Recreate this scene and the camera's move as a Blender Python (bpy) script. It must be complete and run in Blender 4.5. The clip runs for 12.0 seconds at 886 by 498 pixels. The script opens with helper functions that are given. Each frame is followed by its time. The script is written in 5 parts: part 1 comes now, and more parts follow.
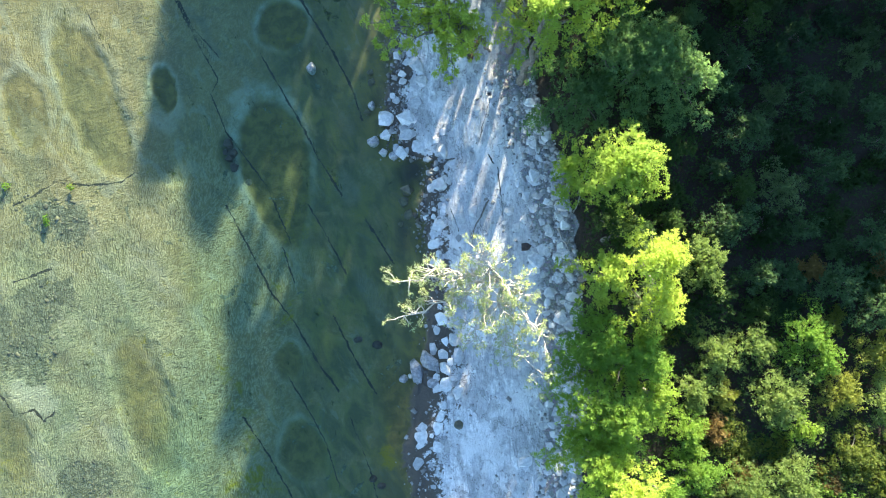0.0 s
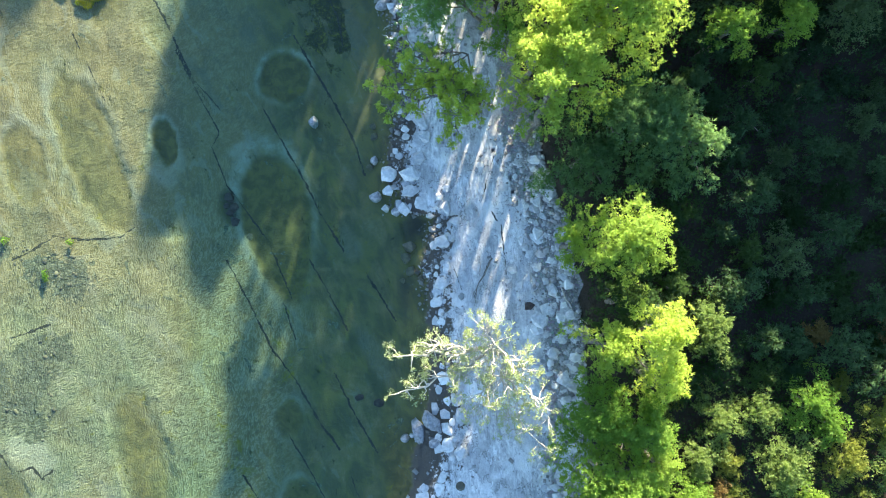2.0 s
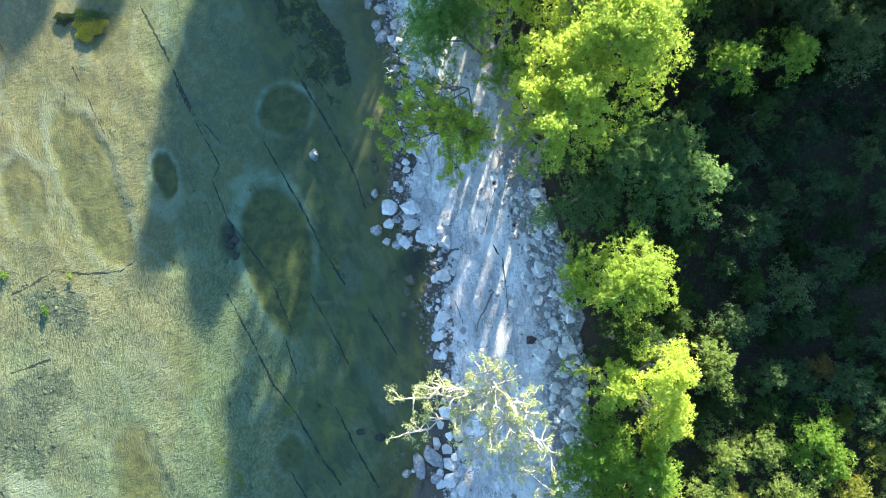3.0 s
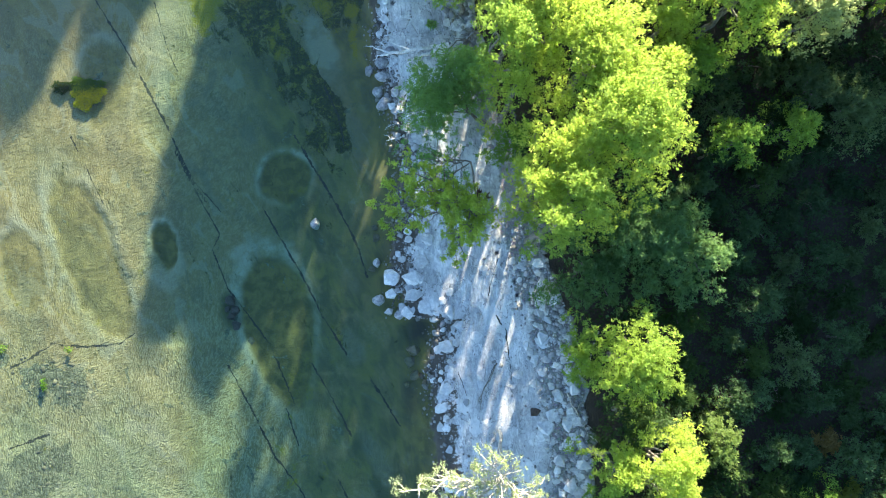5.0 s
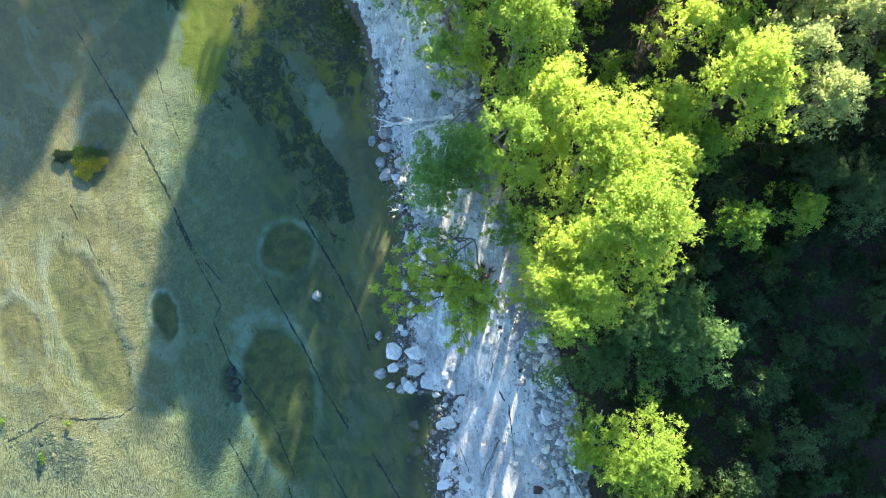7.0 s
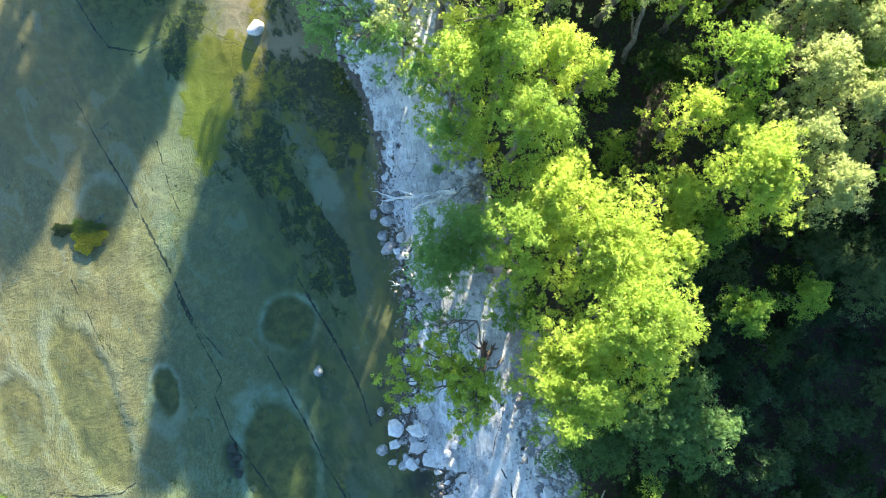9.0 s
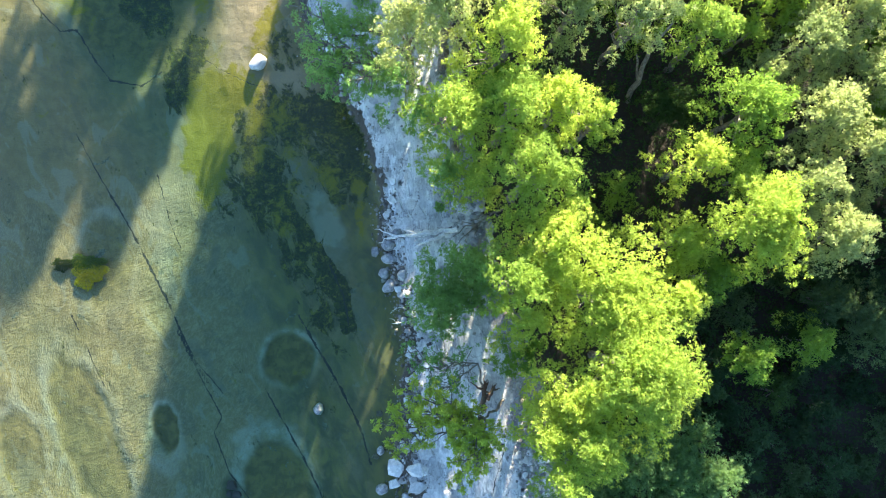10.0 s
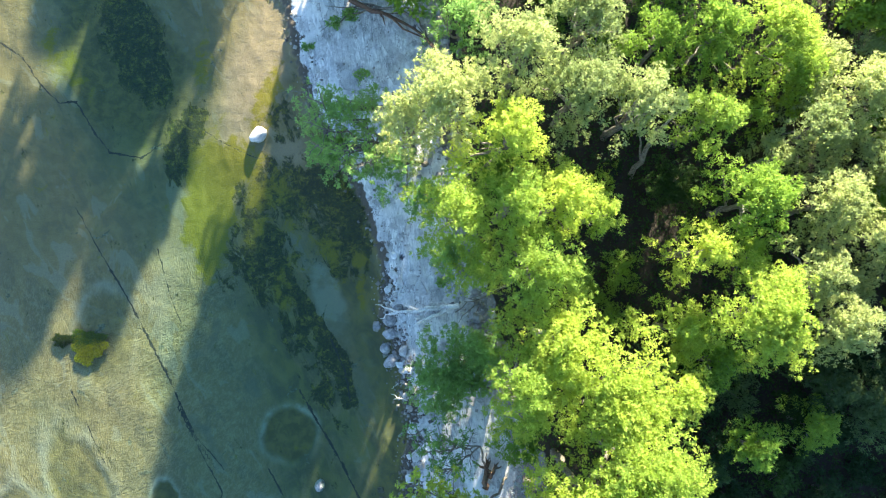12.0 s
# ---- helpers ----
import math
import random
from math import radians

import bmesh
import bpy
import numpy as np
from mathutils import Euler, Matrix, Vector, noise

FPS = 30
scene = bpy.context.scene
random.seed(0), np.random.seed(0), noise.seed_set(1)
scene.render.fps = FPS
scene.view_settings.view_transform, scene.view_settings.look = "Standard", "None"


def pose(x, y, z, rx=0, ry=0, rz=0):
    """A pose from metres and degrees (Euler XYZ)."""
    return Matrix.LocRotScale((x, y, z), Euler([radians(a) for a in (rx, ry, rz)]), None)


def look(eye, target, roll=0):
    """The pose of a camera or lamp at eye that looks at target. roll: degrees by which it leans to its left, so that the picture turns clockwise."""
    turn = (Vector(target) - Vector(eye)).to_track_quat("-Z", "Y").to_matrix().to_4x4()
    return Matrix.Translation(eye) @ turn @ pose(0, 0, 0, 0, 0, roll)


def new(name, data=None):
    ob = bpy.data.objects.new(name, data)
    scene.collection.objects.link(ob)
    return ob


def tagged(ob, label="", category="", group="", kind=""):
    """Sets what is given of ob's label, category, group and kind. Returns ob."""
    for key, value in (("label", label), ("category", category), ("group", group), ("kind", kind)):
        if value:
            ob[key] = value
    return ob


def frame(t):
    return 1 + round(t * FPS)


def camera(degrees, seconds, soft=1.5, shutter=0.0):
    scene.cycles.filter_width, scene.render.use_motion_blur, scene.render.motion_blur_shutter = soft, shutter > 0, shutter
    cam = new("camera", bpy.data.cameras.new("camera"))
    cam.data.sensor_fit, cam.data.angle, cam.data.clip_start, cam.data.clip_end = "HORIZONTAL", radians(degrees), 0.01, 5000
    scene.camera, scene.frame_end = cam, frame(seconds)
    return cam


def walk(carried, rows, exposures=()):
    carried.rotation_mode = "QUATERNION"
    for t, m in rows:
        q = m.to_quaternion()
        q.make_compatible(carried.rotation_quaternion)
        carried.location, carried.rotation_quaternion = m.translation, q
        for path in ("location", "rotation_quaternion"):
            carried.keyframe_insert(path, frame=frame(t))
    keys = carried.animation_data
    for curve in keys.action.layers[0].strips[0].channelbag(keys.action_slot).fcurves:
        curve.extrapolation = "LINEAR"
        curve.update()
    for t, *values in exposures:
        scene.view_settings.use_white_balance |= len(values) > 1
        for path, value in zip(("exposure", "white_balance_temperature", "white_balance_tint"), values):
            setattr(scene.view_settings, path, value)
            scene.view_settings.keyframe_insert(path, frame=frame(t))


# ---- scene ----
# camera and its way along the river
cam = camera(72.5, 12.0, soft=1.05)
PATH = [
    (0, (-1.291, 0.386, 41.584), (-1.261, 0.529, 39.589), 6.1),
    (0.5, (-1.27, 1.415, 41.577), (-1.239, 1.552, 39.582), 7.0),
    (1, (-1.208, 2.435, 41.566), (-1.178, 2.57, 39.57), 7.1),
    (1.5, (-1.133, 3.464, 41.536), (-1.103, 3.598, 39.541), 7.0),
    (2, (-1.083, 4.496, 41.498), (-1.053, 4.632, 39.503), 7.0),
    (2.5, (-1.015, 5.513, 41.482), (-0.985, 5.654, 39.487), 6.3),
    (3, (-0.94, 6.553, 41.496), (-0.91, 6.7, 39.502), 5.9),
    (5, (-0.891, 11.129, 41.582), (-0.848, 11.286, 39.588), 9.3),
    (5.5, (-0.854, 12.318, 41.602), (-0.809, 12.478, 39.608), 9.7),
    (6, (-0.796, 13.514, 41.614), (-0.75, 13.677, 39.621), 10.0),
    (6.5, (-0.753, 14.741, 41.633), (-0.706, 14.906, 39.64), 10.4),
    (7, (-0.69, 16.021, 41.678), (-0.642, 16.184, 39.685), 10.7),
    (7.2, (-0.661, 16.558, 41.691), (-0.612, 16.719, 39.698), 11.3),
    (8.8, (-0.39, 21.007, 41.929), (-0.34, 21.153, 39.935), 13.3),
    (9, (-0.343, 21.568, 41.936), (-0.294, 21.713, 39.942), 13.0),
    (9.5, (-0.18, 22.975, 41.926), (-0.135, 23.116, 39.932), 12.2),
    (10, (0.013, 24.402, 41.913), (0.052, 24.538, 39.918), 10.8),
    (10.5, (0.192, 25.739, 41.941), (0.228, 25.872, 39.946), 9.7),
    (11, (0.275, 27.042, 41.965), (0.311, 27.173, 39.97), 9.8),
    (11.5, (0.342, 28.339, 41.999), (0.379, 28.469, 40.003), 10.1),
    (12, (0.411, 29.66, 42.013), (0.448, 29.791, 40.017), 10.5),
]
walk(cam, [(t, look(eye, target, roll)) for t, eye, target, roll in PATH],
     exposures=[(0.0, 2.87, 6400.0, 6.5)])

# low sun from upstream, blue sky
SUN_TURN, SUN_UP = 21.0, 14.5
world = bpy.data.worlds.new("sky")
scene.world = world
world.use_nodes = True
sky = world.node_tree.nodes.new("ShaderNodeTexSky")
sky.sky_type = "NISHITA"
sky.sun_disc = False
sky.ozone_density, sky.dust_density = 3.2, 0.3
sky.sun_elevation, sky.sun_rotation = radians(SUN_UP), radians(SUN_TURN)
world.node_tree.links.new(sky.outputs[0], world.node_tree.nodes["Background"].inputs[0])
world.node_tree.nodes["Background"].inputs[1].default_value = 0.084
sun = new("sun", bpy.data.lights.new("sun", "SUN"))
sun.data.energy, sun.data.angle, sun.data.color = 4.8, radians(0.9), (1.0, 0.87, 0.66)
d = Vector((math.sin(radians(SUN_TURN)) * math.cos(radians(SUN_UP)), math.cos(radians(SUN_TURN)) * math.cos(radians(SUN_UP)), math.sin(radians(SUN_UP))))
sun.matrix_world = look(d * 100, (0, 0, 0))


# ---------------------------------------------------------------- materials
class Nodes:
    """A small hand for node trees."""

    def __init__(self, name):
        self.mat = bpy.data.materials.new(name)
        self.mat.use_nodes = True
        self.t = self.mat.node_tree
        self.t.nodes.clear()
        self.out = self.t.nodes.new("ShaderNodeOutputMaterial")

    def add(self, kind, **inputs):
        n = self.t.nodes.new(kind)
        for k, v in inputs.items():
            self.put(n, k.replace("_", " "), v)
        return n

    def put(self, n, k, v):
        sock = n.inputs[int(k[1:])] if k[0] == "i" and k[1:].isdigit() else n.inputs[k]
        if isinstance(v, bpy.types.NodeSocket):
            self.t.links.new(v, sock)
        else:
            sock.default_value = v

    def attr(self, name):
        n = self.t.nodes.new("ShaderNodeAttribute")
        n.attribute_name = name
        return n.outputs["Fac"]

    def math(self, op, a, b=0.0, clamp=False):
        n = self.t.nodes.new("ShaderNodeMath")
        n.operation, n.use_clamp = op, clamp
        self.put(n, "i0", a)
        self.put(n, "i1", b)
        return n.outputs[0]

    def mix(self, fac, a, b, blend="MIX"):
        n = self.t.nodes.new("ShaderNodeMix")
        n.data_type, n.blend_type = "RGBA", blend
        self.put(n, "i0", fac)
        self.put(n, "i6", a)
        self.put(n, "i7", b)
        return n.outputs[2]

    def ramp(self, fac, lo, hi, a=0.0, b=1.0):
        n = self.t.nodes.new("ShaderNodeMapRange")
        n.interpolation_type = "SMOOTHSTEP"
        for i, v in enumerate((fac, lo, hi, a, b)):
            self.put(n, "i%d" % i, v)
        return n.outputs[0]

    def coords(self, scale=(1, 1, 1), turn=(0, 0, 0), world_space=True):
        if world_space:
            c = self.t.nodes.new("ShaderNodeNewGeometry").outputs["Position"]
        else:
            c = self.t.nodes.new("ShaderNodeTexCoord").outputs["Object"]
        m = self.t.nodes.new("ShaderNodeMapping")
        m.vector_type = "POINT"
        self.put(m, "Vector", c)
        self.put(m, "Scale", scale)
        self.put(m, "Rotation", turn)
        return m.outputs[0]

    def along(self, turn, length, width):
        """World coordinates stretched along a direction, in degrees from the x axis."""
        m = self.t.nodes.new("ShaderNodeMapping")
        m.vector_type = "TEXTURE"
        self.put(m, "Vector", self.t.nodes.new("ShaderNodeNewGeometry").outputs["Position"])
        self.put(m, "Rotation", (0, 0, radians(turn)))
        self.put(m, "Scale", (length, width, 1))
        return m.outputs[0]

    def noise(self, vec, scale, detail=4.0, rough=0.55, warp=0.0):
        n = self.add("ShaderNodeTexNoise", Vector=vec, Scale=scale, Detail=detail, Roughness=rough, Distortion=warp)
        return n.outputs[0]

    def voronoi(self, vec, scale, feature="F1", out="Distance"):
        n = self.t.nodes.new("ShaderNodeTexVoronoi")
        n.feature = feature
        self.put(n, "Vector", vec)
        self.put(n, "Scale", scale)
        return n.outputs[out]

    def bump(self, height, strength=0.5, dist=0.05):
        return self.add("ShaderNodeBump", Height=height, Strength=strength, Distance=dist).outputs[0]

    def finish(self, shader):
        self.t.links.new(shader, self.out.inputs[0])
        return self.mat


def c4(r, g, b):
    return (r, g, b, 1.0)


def leaf_material(name, base, through_colour, spread=0.14, gloss=0.3, differ=0.16):
    """Leaves that let light through; each plant differs a little from the next."""
    n = Nodes(name)
    rnd = n.t.nodes.new("ShaderNodeNewGeometry").outputs["Random Per Island"]
    plant = n.t.nodes.new("ShaderNodeObjectInfo").outputs["Random"]
    big = n.noise(n.coords(), 0.8, 3.0)
    dark = c4(*(v * (1 - spread) for v in base))
    light = c4(*(min(1, v * (1 + spread)) for v in base))
    col = n.mix(rnd, dark, light)
    warm = c4(base[0] * 1.2, base[1] * 1.03, base[2] * 0.8)
    col = n.mix(n.ramp(big, 0.42, 0.68, 0.0, 0.45), col, warm)
    tcol = n.mix(rnd, c4(*(v * 0.9 for v in through_colour)), c4(*(v * 1.1 for v in through_colour)))
    tone = n.add("ShaderNodeHueSaturation", Hue=n.ramp(plant, 0.0, 1.0, 0.488, 0.512), Value=n.ramp(plant, 0.0, 1.0, 1 + differ, 1 - differ), Color=col).outputs[0]
    ttone = n.add("ShaderNodeHueSaturation", Hue=n.ramp(plant, 0.0, 1.0, 0.488, 0.512), Value=n.ramp(plant, 0.0, 1.0, 1 + differ, 1 - differ), Color=tcol).outputs[0]
    dif = n.add("ShaderNodeBsdfDiffuse", Color=tone)
    tra = n.add("ShaderNodeBsdfTranslucent", Color=ttone)
    glo = n.add("ShaderNodeBsdfGlossy", Color=c4(0.9, 0.95, 0.9), Roughness=0.6)
    m1 = n.add("ShaderNodeMixShader", i0=0.54, i1=dif.outputs[0], i2=tra.outputs[0])
    m2 = n.add("ShaderNodeMixShader", i0=0.035 * gloss, i1=m1.outputs[0], i2=glo.outputs[0])
    return n.finish(m2.outputs[0])


LEAF_BRIGHT = leaf_material("leaf_yellow_green", (0.262, 0.36, 0.058), (0.425, 0.56, 0.10))
LEAF_GREEN = leaf_material("leaf_green", (0.165, 0.275, 0.042), (0.27, 0.43, 0.064))
# next three: greens darkened to carry the shade of the low wood
LEAF_SHADE = leaf_material("leaf_shade_green", (0.040, 0.078, 0.021), (0.06, 0.122, 0.028), differ=0.4)
LEAF_SHADE_DEEP = leaf_material("leaf_shade_deep", (0.050, 0.10, 0.043), (0.073, 0.14, 0.046), differ=0.4)
LEAF_SHADE_DIM = leaf_material("leaf_shade_dim", (0.10, 0.155, 0.066), (0.13, 0.21, 0.07), differ=0.35)
LEAF_PALE = leaf_material("leaf_grey_green", (0.29, 0.35, 0.145), (0.40, 0.48, 0.18))
LEAF_COOL = leaf_material("leaf_cool_green", (0.12, 0.215, 0.082), (0.19, 0.33, 0.10))
LEAF_BLOND = leaf_material("leaf_blond_green", (0.40, 0.45, 0.21), (0.52, 0.58, 0.27))
# blue-green leaves, lifted and blued for the skylight on shaded boughs
LEAF_SOFT = leaf_material("leaf_skylit_blue_green", (0.18, 0.32, 0.10), (0.29, 0.48, 0.13))
LEAF_SHRUB = leaf_material("leaf_light_green", (0.205, 0.275, 0.078), (0.29, 0.385, 0.095))
LEAF_RUST = leaf_material("leaf_rust", (0.17, 0.13, 0.045), (0.24, 0.18, 0.055))
LEAF_OLIVE = leaf_material("leaf_olive", (0.17, 0.205, 0.04), (0.25, 0.30, 0.052))


def bark_material(name, dark, light):
    n = Nodes(name)
    v = n.coords((3, 3, 0.8))
    f = n.noise(v, 4.0, 6.0, 0.65)
    g = n.noise(n.coords(), 1.1, 2.0)
    col = n.mix(n.ramp(f, 0.35, 0.65), c4(*dark), c4(*light))
    col = n.mix(n.ramp(g, 0.5, 0.7, 0, 0.4), col, c4(0.12, 0.13, 0.08))
    p = n.add("ShaderNodeBsdfPrincipled", Base_Color=col, Roughness=0.85, Normal=n.bump(f, 0.6, 0.03))
    return n.finish(p.outputs[0])


BARK = bark_material("bark_grey", (0.09, 0.075, 0.06), (0.27, 0.24, 0.20))
# pale bark, whitened to stand for sun on the thin tree's boughs
BARK_PALE_LIT = bark_material("bark_pale_lit", (0.34, 0.31, 0.26), (0.58, 0.54, 0.47))
DRIFT = bark_material("driftwood", (0.55, 0.54, 0.53), (0.82, 0.81, 0.79))
ROOT = bark_material("root_brown", (0.06, 0.035, 0.025), (0.20, 0.11, 0.07))


def stone_material(name, dark, light, stain, rough=0.8):
    n = Nodes(name)
    v = n.coords()
    rnd = n.t.nodes.new("ShaderNodeObjectInfo").outputs["Random"]
    f = n.noise(v, 5.0, 8.0, 0.65)
    g = n.noise(v, 1.3, 3.0, 0.5, 0.4)
    h = n.noise(v, 28.0, 3.0, 0.6)
    col = n.mix(n.ramp(f, 0.3, 0.7), c4(*dark), c4(*light))
    col = n.mix(n.ramp(g, 0.52, 0.7, 0, 0.5), col, c4(*stain))
    val = n.math("MULTIPLY_ADD", rnd, 0.45)
    n.t.nodes[-1].inputs[2].default_value = 0.72
    col = n.mix(1.0, col, n.add("ShaderNodeCombineColor", Red=val, Green=val, Blue=val).outputs[0], "MULTIPLY")
    b = n.math("ADD", f, n.math("MULTIPLY", h, 0.4))
    p = n.add("ShaderNodeBsdfPrincipled", Base_Color=col, Roughness=rough, Normal=n.bump(b, 0.55, 0.06))
    return n.finish(p.outputs[0])


STONE = stone_material("limestone", (0.42, 0.42, 0.42), (0.68, 0.67, 0.66), (0.46, 0.45, 0.43))
STONE_PALE = stone_material("pale_limestone", (0.56, 0.55, 0.54), (0.80, 0.79, 0.77), (0.62, 0.60, 0.56))
STONE_GREY = stone_material("grey_boulder", (0.16, 0.165, 0.18), (0.46, 0.46, 0.47), (0.25, 0.25, 0.26), 0.6)
STONE_WET = stone_material("wet_stone", (0.06, 0.055, 0.035), (0.15, 0.14, 0.09), (0.09, 0.08, 0.035), 0.45)
STONE_DARK = stone_material("dark_stone", (0.02, 0.014, 0.012), (0.085, 0.056, 0.048), (0.03, 0.024, 0.016), 0.6)


def ground_material():
    n = Nodes("river_ground")
    v = n.coords()
    fine = n.noise(v, 9.0, 8.0, 0.65)
    mid = n.noise(v, 1.6, 5.0, 0.6, 0.5)
    wide = n.noise(v, 0.35, 3.0, 0.55, 0.3)
    # smooth pale bedrock of the river, dusted with sand
    streak = n.noise(n.along(112, 2.6, 0.5), 1.0, 5.0, 0.6, 0.3)
    bed = n.mix(n.ramp(mid, 0.3, 0.7), c4(0.142, 0.121, 0.053), c4(0.188, 0.160, 0.075))
    bed = n.mix(n.math("MULTIPLY", n.attr("green"), n.ramp(wide, 0.35, 0.65, 0.55, 1.0)), bed, n.mix(mid, c4(0.108, 0.130, 0.076), c4(0.143, 0.166, 0.100)))
    bed = n.mix(n.ramp(streak, 0.48, 0.72, 0, 0.4), bed, c4(0.112, 0.102, 0.052))
    # worn sheets of the bedrock, some stripped paler and some stained
    sheet = n.noise(n.along(115, 3.4, 1.7), 1.0, 7.0, 0.58, 0.8)
    bed = n.mix(n.ramp(sheet, 0.54, 0.575, 0, 0.45), bed, c4(0.088, 0.092, 0.056))
    bed = n.mix(n.ramp(sheet, 0.40, 0.43, 0.5, 0.0), bed, c4(0.205, 0.21, 0.155))
    bed = n.mix(n.ramp(fine, 0.5, 0.72, 0, 0.25), bed, c4(0.21, 0.19, 0.13))
    # caustic light net: paler lines in the colour, and ripples in the bump
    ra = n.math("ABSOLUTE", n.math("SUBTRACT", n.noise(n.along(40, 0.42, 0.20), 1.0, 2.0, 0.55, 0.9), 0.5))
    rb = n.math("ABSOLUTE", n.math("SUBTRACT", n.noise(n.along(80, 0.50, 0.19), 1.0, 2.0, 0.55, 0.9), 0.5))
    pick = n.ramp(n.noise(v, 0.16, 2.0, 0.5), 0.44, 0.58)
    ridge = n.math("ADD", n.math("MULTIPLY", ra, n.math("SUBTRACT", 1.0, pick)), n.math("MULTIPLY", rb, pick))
    net_line = n.math("MULTIPLY", n.ramp(ridge, 0.0, 0.075, 1.0, 0.0), n.attr("caustic_net"))
    bed = n.mix(n.math("MULTIPLY", net_line, n.ramp(mid, 0.3, 0.6, 0.45, 0.85)), bed, n.mix(n.attr("green"), c4(0.32, 0.30, 0.185), c4(0.275, 0.295, 0.185)))
    # dark growth on the deeper channel floor; the shade there is in this colour too
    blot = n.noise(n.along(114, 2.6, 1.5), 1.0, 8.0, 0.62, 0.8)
    film_shade = n.math("MULTIPLY", n.attr("film_shade"), n.ramp(blot, 0.40, 0.55, 0.22, 1.0))
    film_shade = n.math("MAXIMUM", film_shade, n.attr("dark_film_shade"))
    bed = n.mix(film_shade, bed, n.mix(n.ramp(n.noise(n.along(108, 2.0, 1.2), 1.0, 5.0, 0.6, 0.6), 0.40, 0.62), c4(0.052, 0.064, 0.026), c4(0.124, 0.125, 0.034)))
    bare = n.math("MULTIPLY", n.attr("bare"), n.ramp(blot, 0.34, 0.50, 1.0, 0.55))
    bed = n.mix(bare, bed, n.mix(fine, c4(0.088, 0.098, 0.068), c4(0.138, 0.146, 0.106)))
    speck = n.noise(v, 3.4, 10.0, 0.78, 0.8)
    bed = n.mix(n.ramp(speck, 0.58, 0.70, 0, 0.4), bed, c4(0.055, 0.058, 0.035))
    # hollows with brown silt, and their pale worn rims
    silt = n.math("MULTIPLY", n.attr("silt"), n.ramp(fine, 0.2, 0.6, 0.75, 1.0))
    bed = n.mix(silt, bed, n.mix(n.ramp(mid, 0.35, 0.65), c4(0.070, 0.064, 0.017), c4(0.145, 0.120, 0.032)))
    bed = n.mix(n.math("MULTIPLY", n.attr("rim"), n.ramp(n.noise(v, 0.6, 6.0, 0.65), 0.38, 0.54, 0.25, 1.0)), bed, c4(0.30, 0.31, 0.25))
    # rubble beds between the slabs
    wv = n.add("ShaderNodeVectorMath", i0=v, i1=n.add("ShaderNodeTexNoise", Vector=v, Scale=1.3, Detail=3.0).outputs["Color"])
    cell = n.voronoi(wv.outputs[0], 2.6, "DISTANCE_TO_EDGE")
    rub = n.mix(n.ramp(cell, 0.0, 0.16), c4(0.06, 0.07, 0.042), n.mix(n.ramp(speck, 0.4, 0.6), c4(0.08, 0.096, 0.058), c4(0.165, 0.18, 0.125)))
    rmask = n.ramp(n.math("ADD", n.attr("rubble"), n.math("MULTIPLY", n.math("SUBTRACT", n.noise(v, 0.55, 9.0, 0.68, 0.6), 0.5), 3.6)), 0.46, 0.54)
    bed = n.mix(rmask, bed, rub)
    # warm sand in the shallows
    bed = n.mix(n.math("MULTIPLY", n.attr("sandbar"), n.ramp(mid, 0.25, 0.6, 0.6, 1.0)), bed, n.mix(fine, c4(0.19, 0.155, 0.10), c4(0.31, 0.26, 0.175)))
    # green moss and yellow algae; some of the yellow stands for sun patches
    mossy = n.ramp(n.math("ADD", n.attr("moss"), n.math("MULTIPLY", n.math("SUBTRACT", n.noise(n.along(108, 1.5, 0.85), 1.0, 10.0, 0.72, 0.5), 0.5), 3.4)), 0.36, 0.62)
    bed = n.mix(mossy, bed, n.mix(n.ramp(speck, 0.42, 0.62, 0.0, 1.0), c4(0.012, 0.021, 0.004), n.mix(n.ramp(mid, 0.46, 0.60), c4(0.042, 0.058, 0.006), c4(0.15, 0.145, 0.012))))
    alg = n.ramp(n.math("ADD", n.attr("algae_sun"), n.math("MULTIPLY", n.math("SUBTRACT", n.noise(v, 0.8, 9.0, 0.70, 0.4), 0.5), 3.2)), 0.30, 0.80)
    bed = n.mix(n.math("MULTIPLY", alg, 0.96), bed, n.mix(fine, c4(0.105, 0.10, 0.003), c4(0.205, 0.185, 0.006)))
    # bleached slab above the water
    grain = n.noise(n.coords((2.6, 0.55, 1), (0, 0, radians(-14))), 2.2, 10.0, 0.74, 0.6)
    slab = n.mix(n.ramp(grain, 0.36, 0.62), c4(0.40, 0.405, 0.41), c4(0.82, 0.81, 0.79))
    slab = n.mix(n.ramp(mid, 0.48, 0.66, 0, 0.6), slab, c4(0.38, 0.385, 0.395))
    crust = n.ramp(n.noise(n.along(104, 3.6, 1.7), 1.0, 9.0, 0.66, 0.6), 0.485, 0.52)
    slab = n.mix(n.math("MULTIPLY", crust, 0.55), slab, c4(0.40, 0.405, 0.41))
    chip = n.noise(v, 5.5, 9.0, 0.75, 0.6)
    slab = n.mix(n.ramp(chip, 0.54, 0.62, 0, 0.42), slab, c4(0.25, 0.25, 0.255))
    slab = n.mix(n.ramp(chip, 0.38, 0.46, 0.4, 0.0), slab, c4(0.76, 0.75, 0.73))
    slab = n.mix(n.ramp(wide, 0.5, 0.64, 0, 0.7), slab, c4(0.76, 0.75, 0.73))
    bend = n.add("ShaderNodeVectorMath", i0=n.coords((1.0, 0.42, 1), (0, 0, radians(-20))), i1=n.add("ShaderNodeTexNoise", Vector=v, Scale=1.7, Detail=5.0, Roughness=0.7).outputs["Color"]).outputs[0]
    seam = n.voronoi(bend, 1.3, "DISTANCE_TO_EDGE")
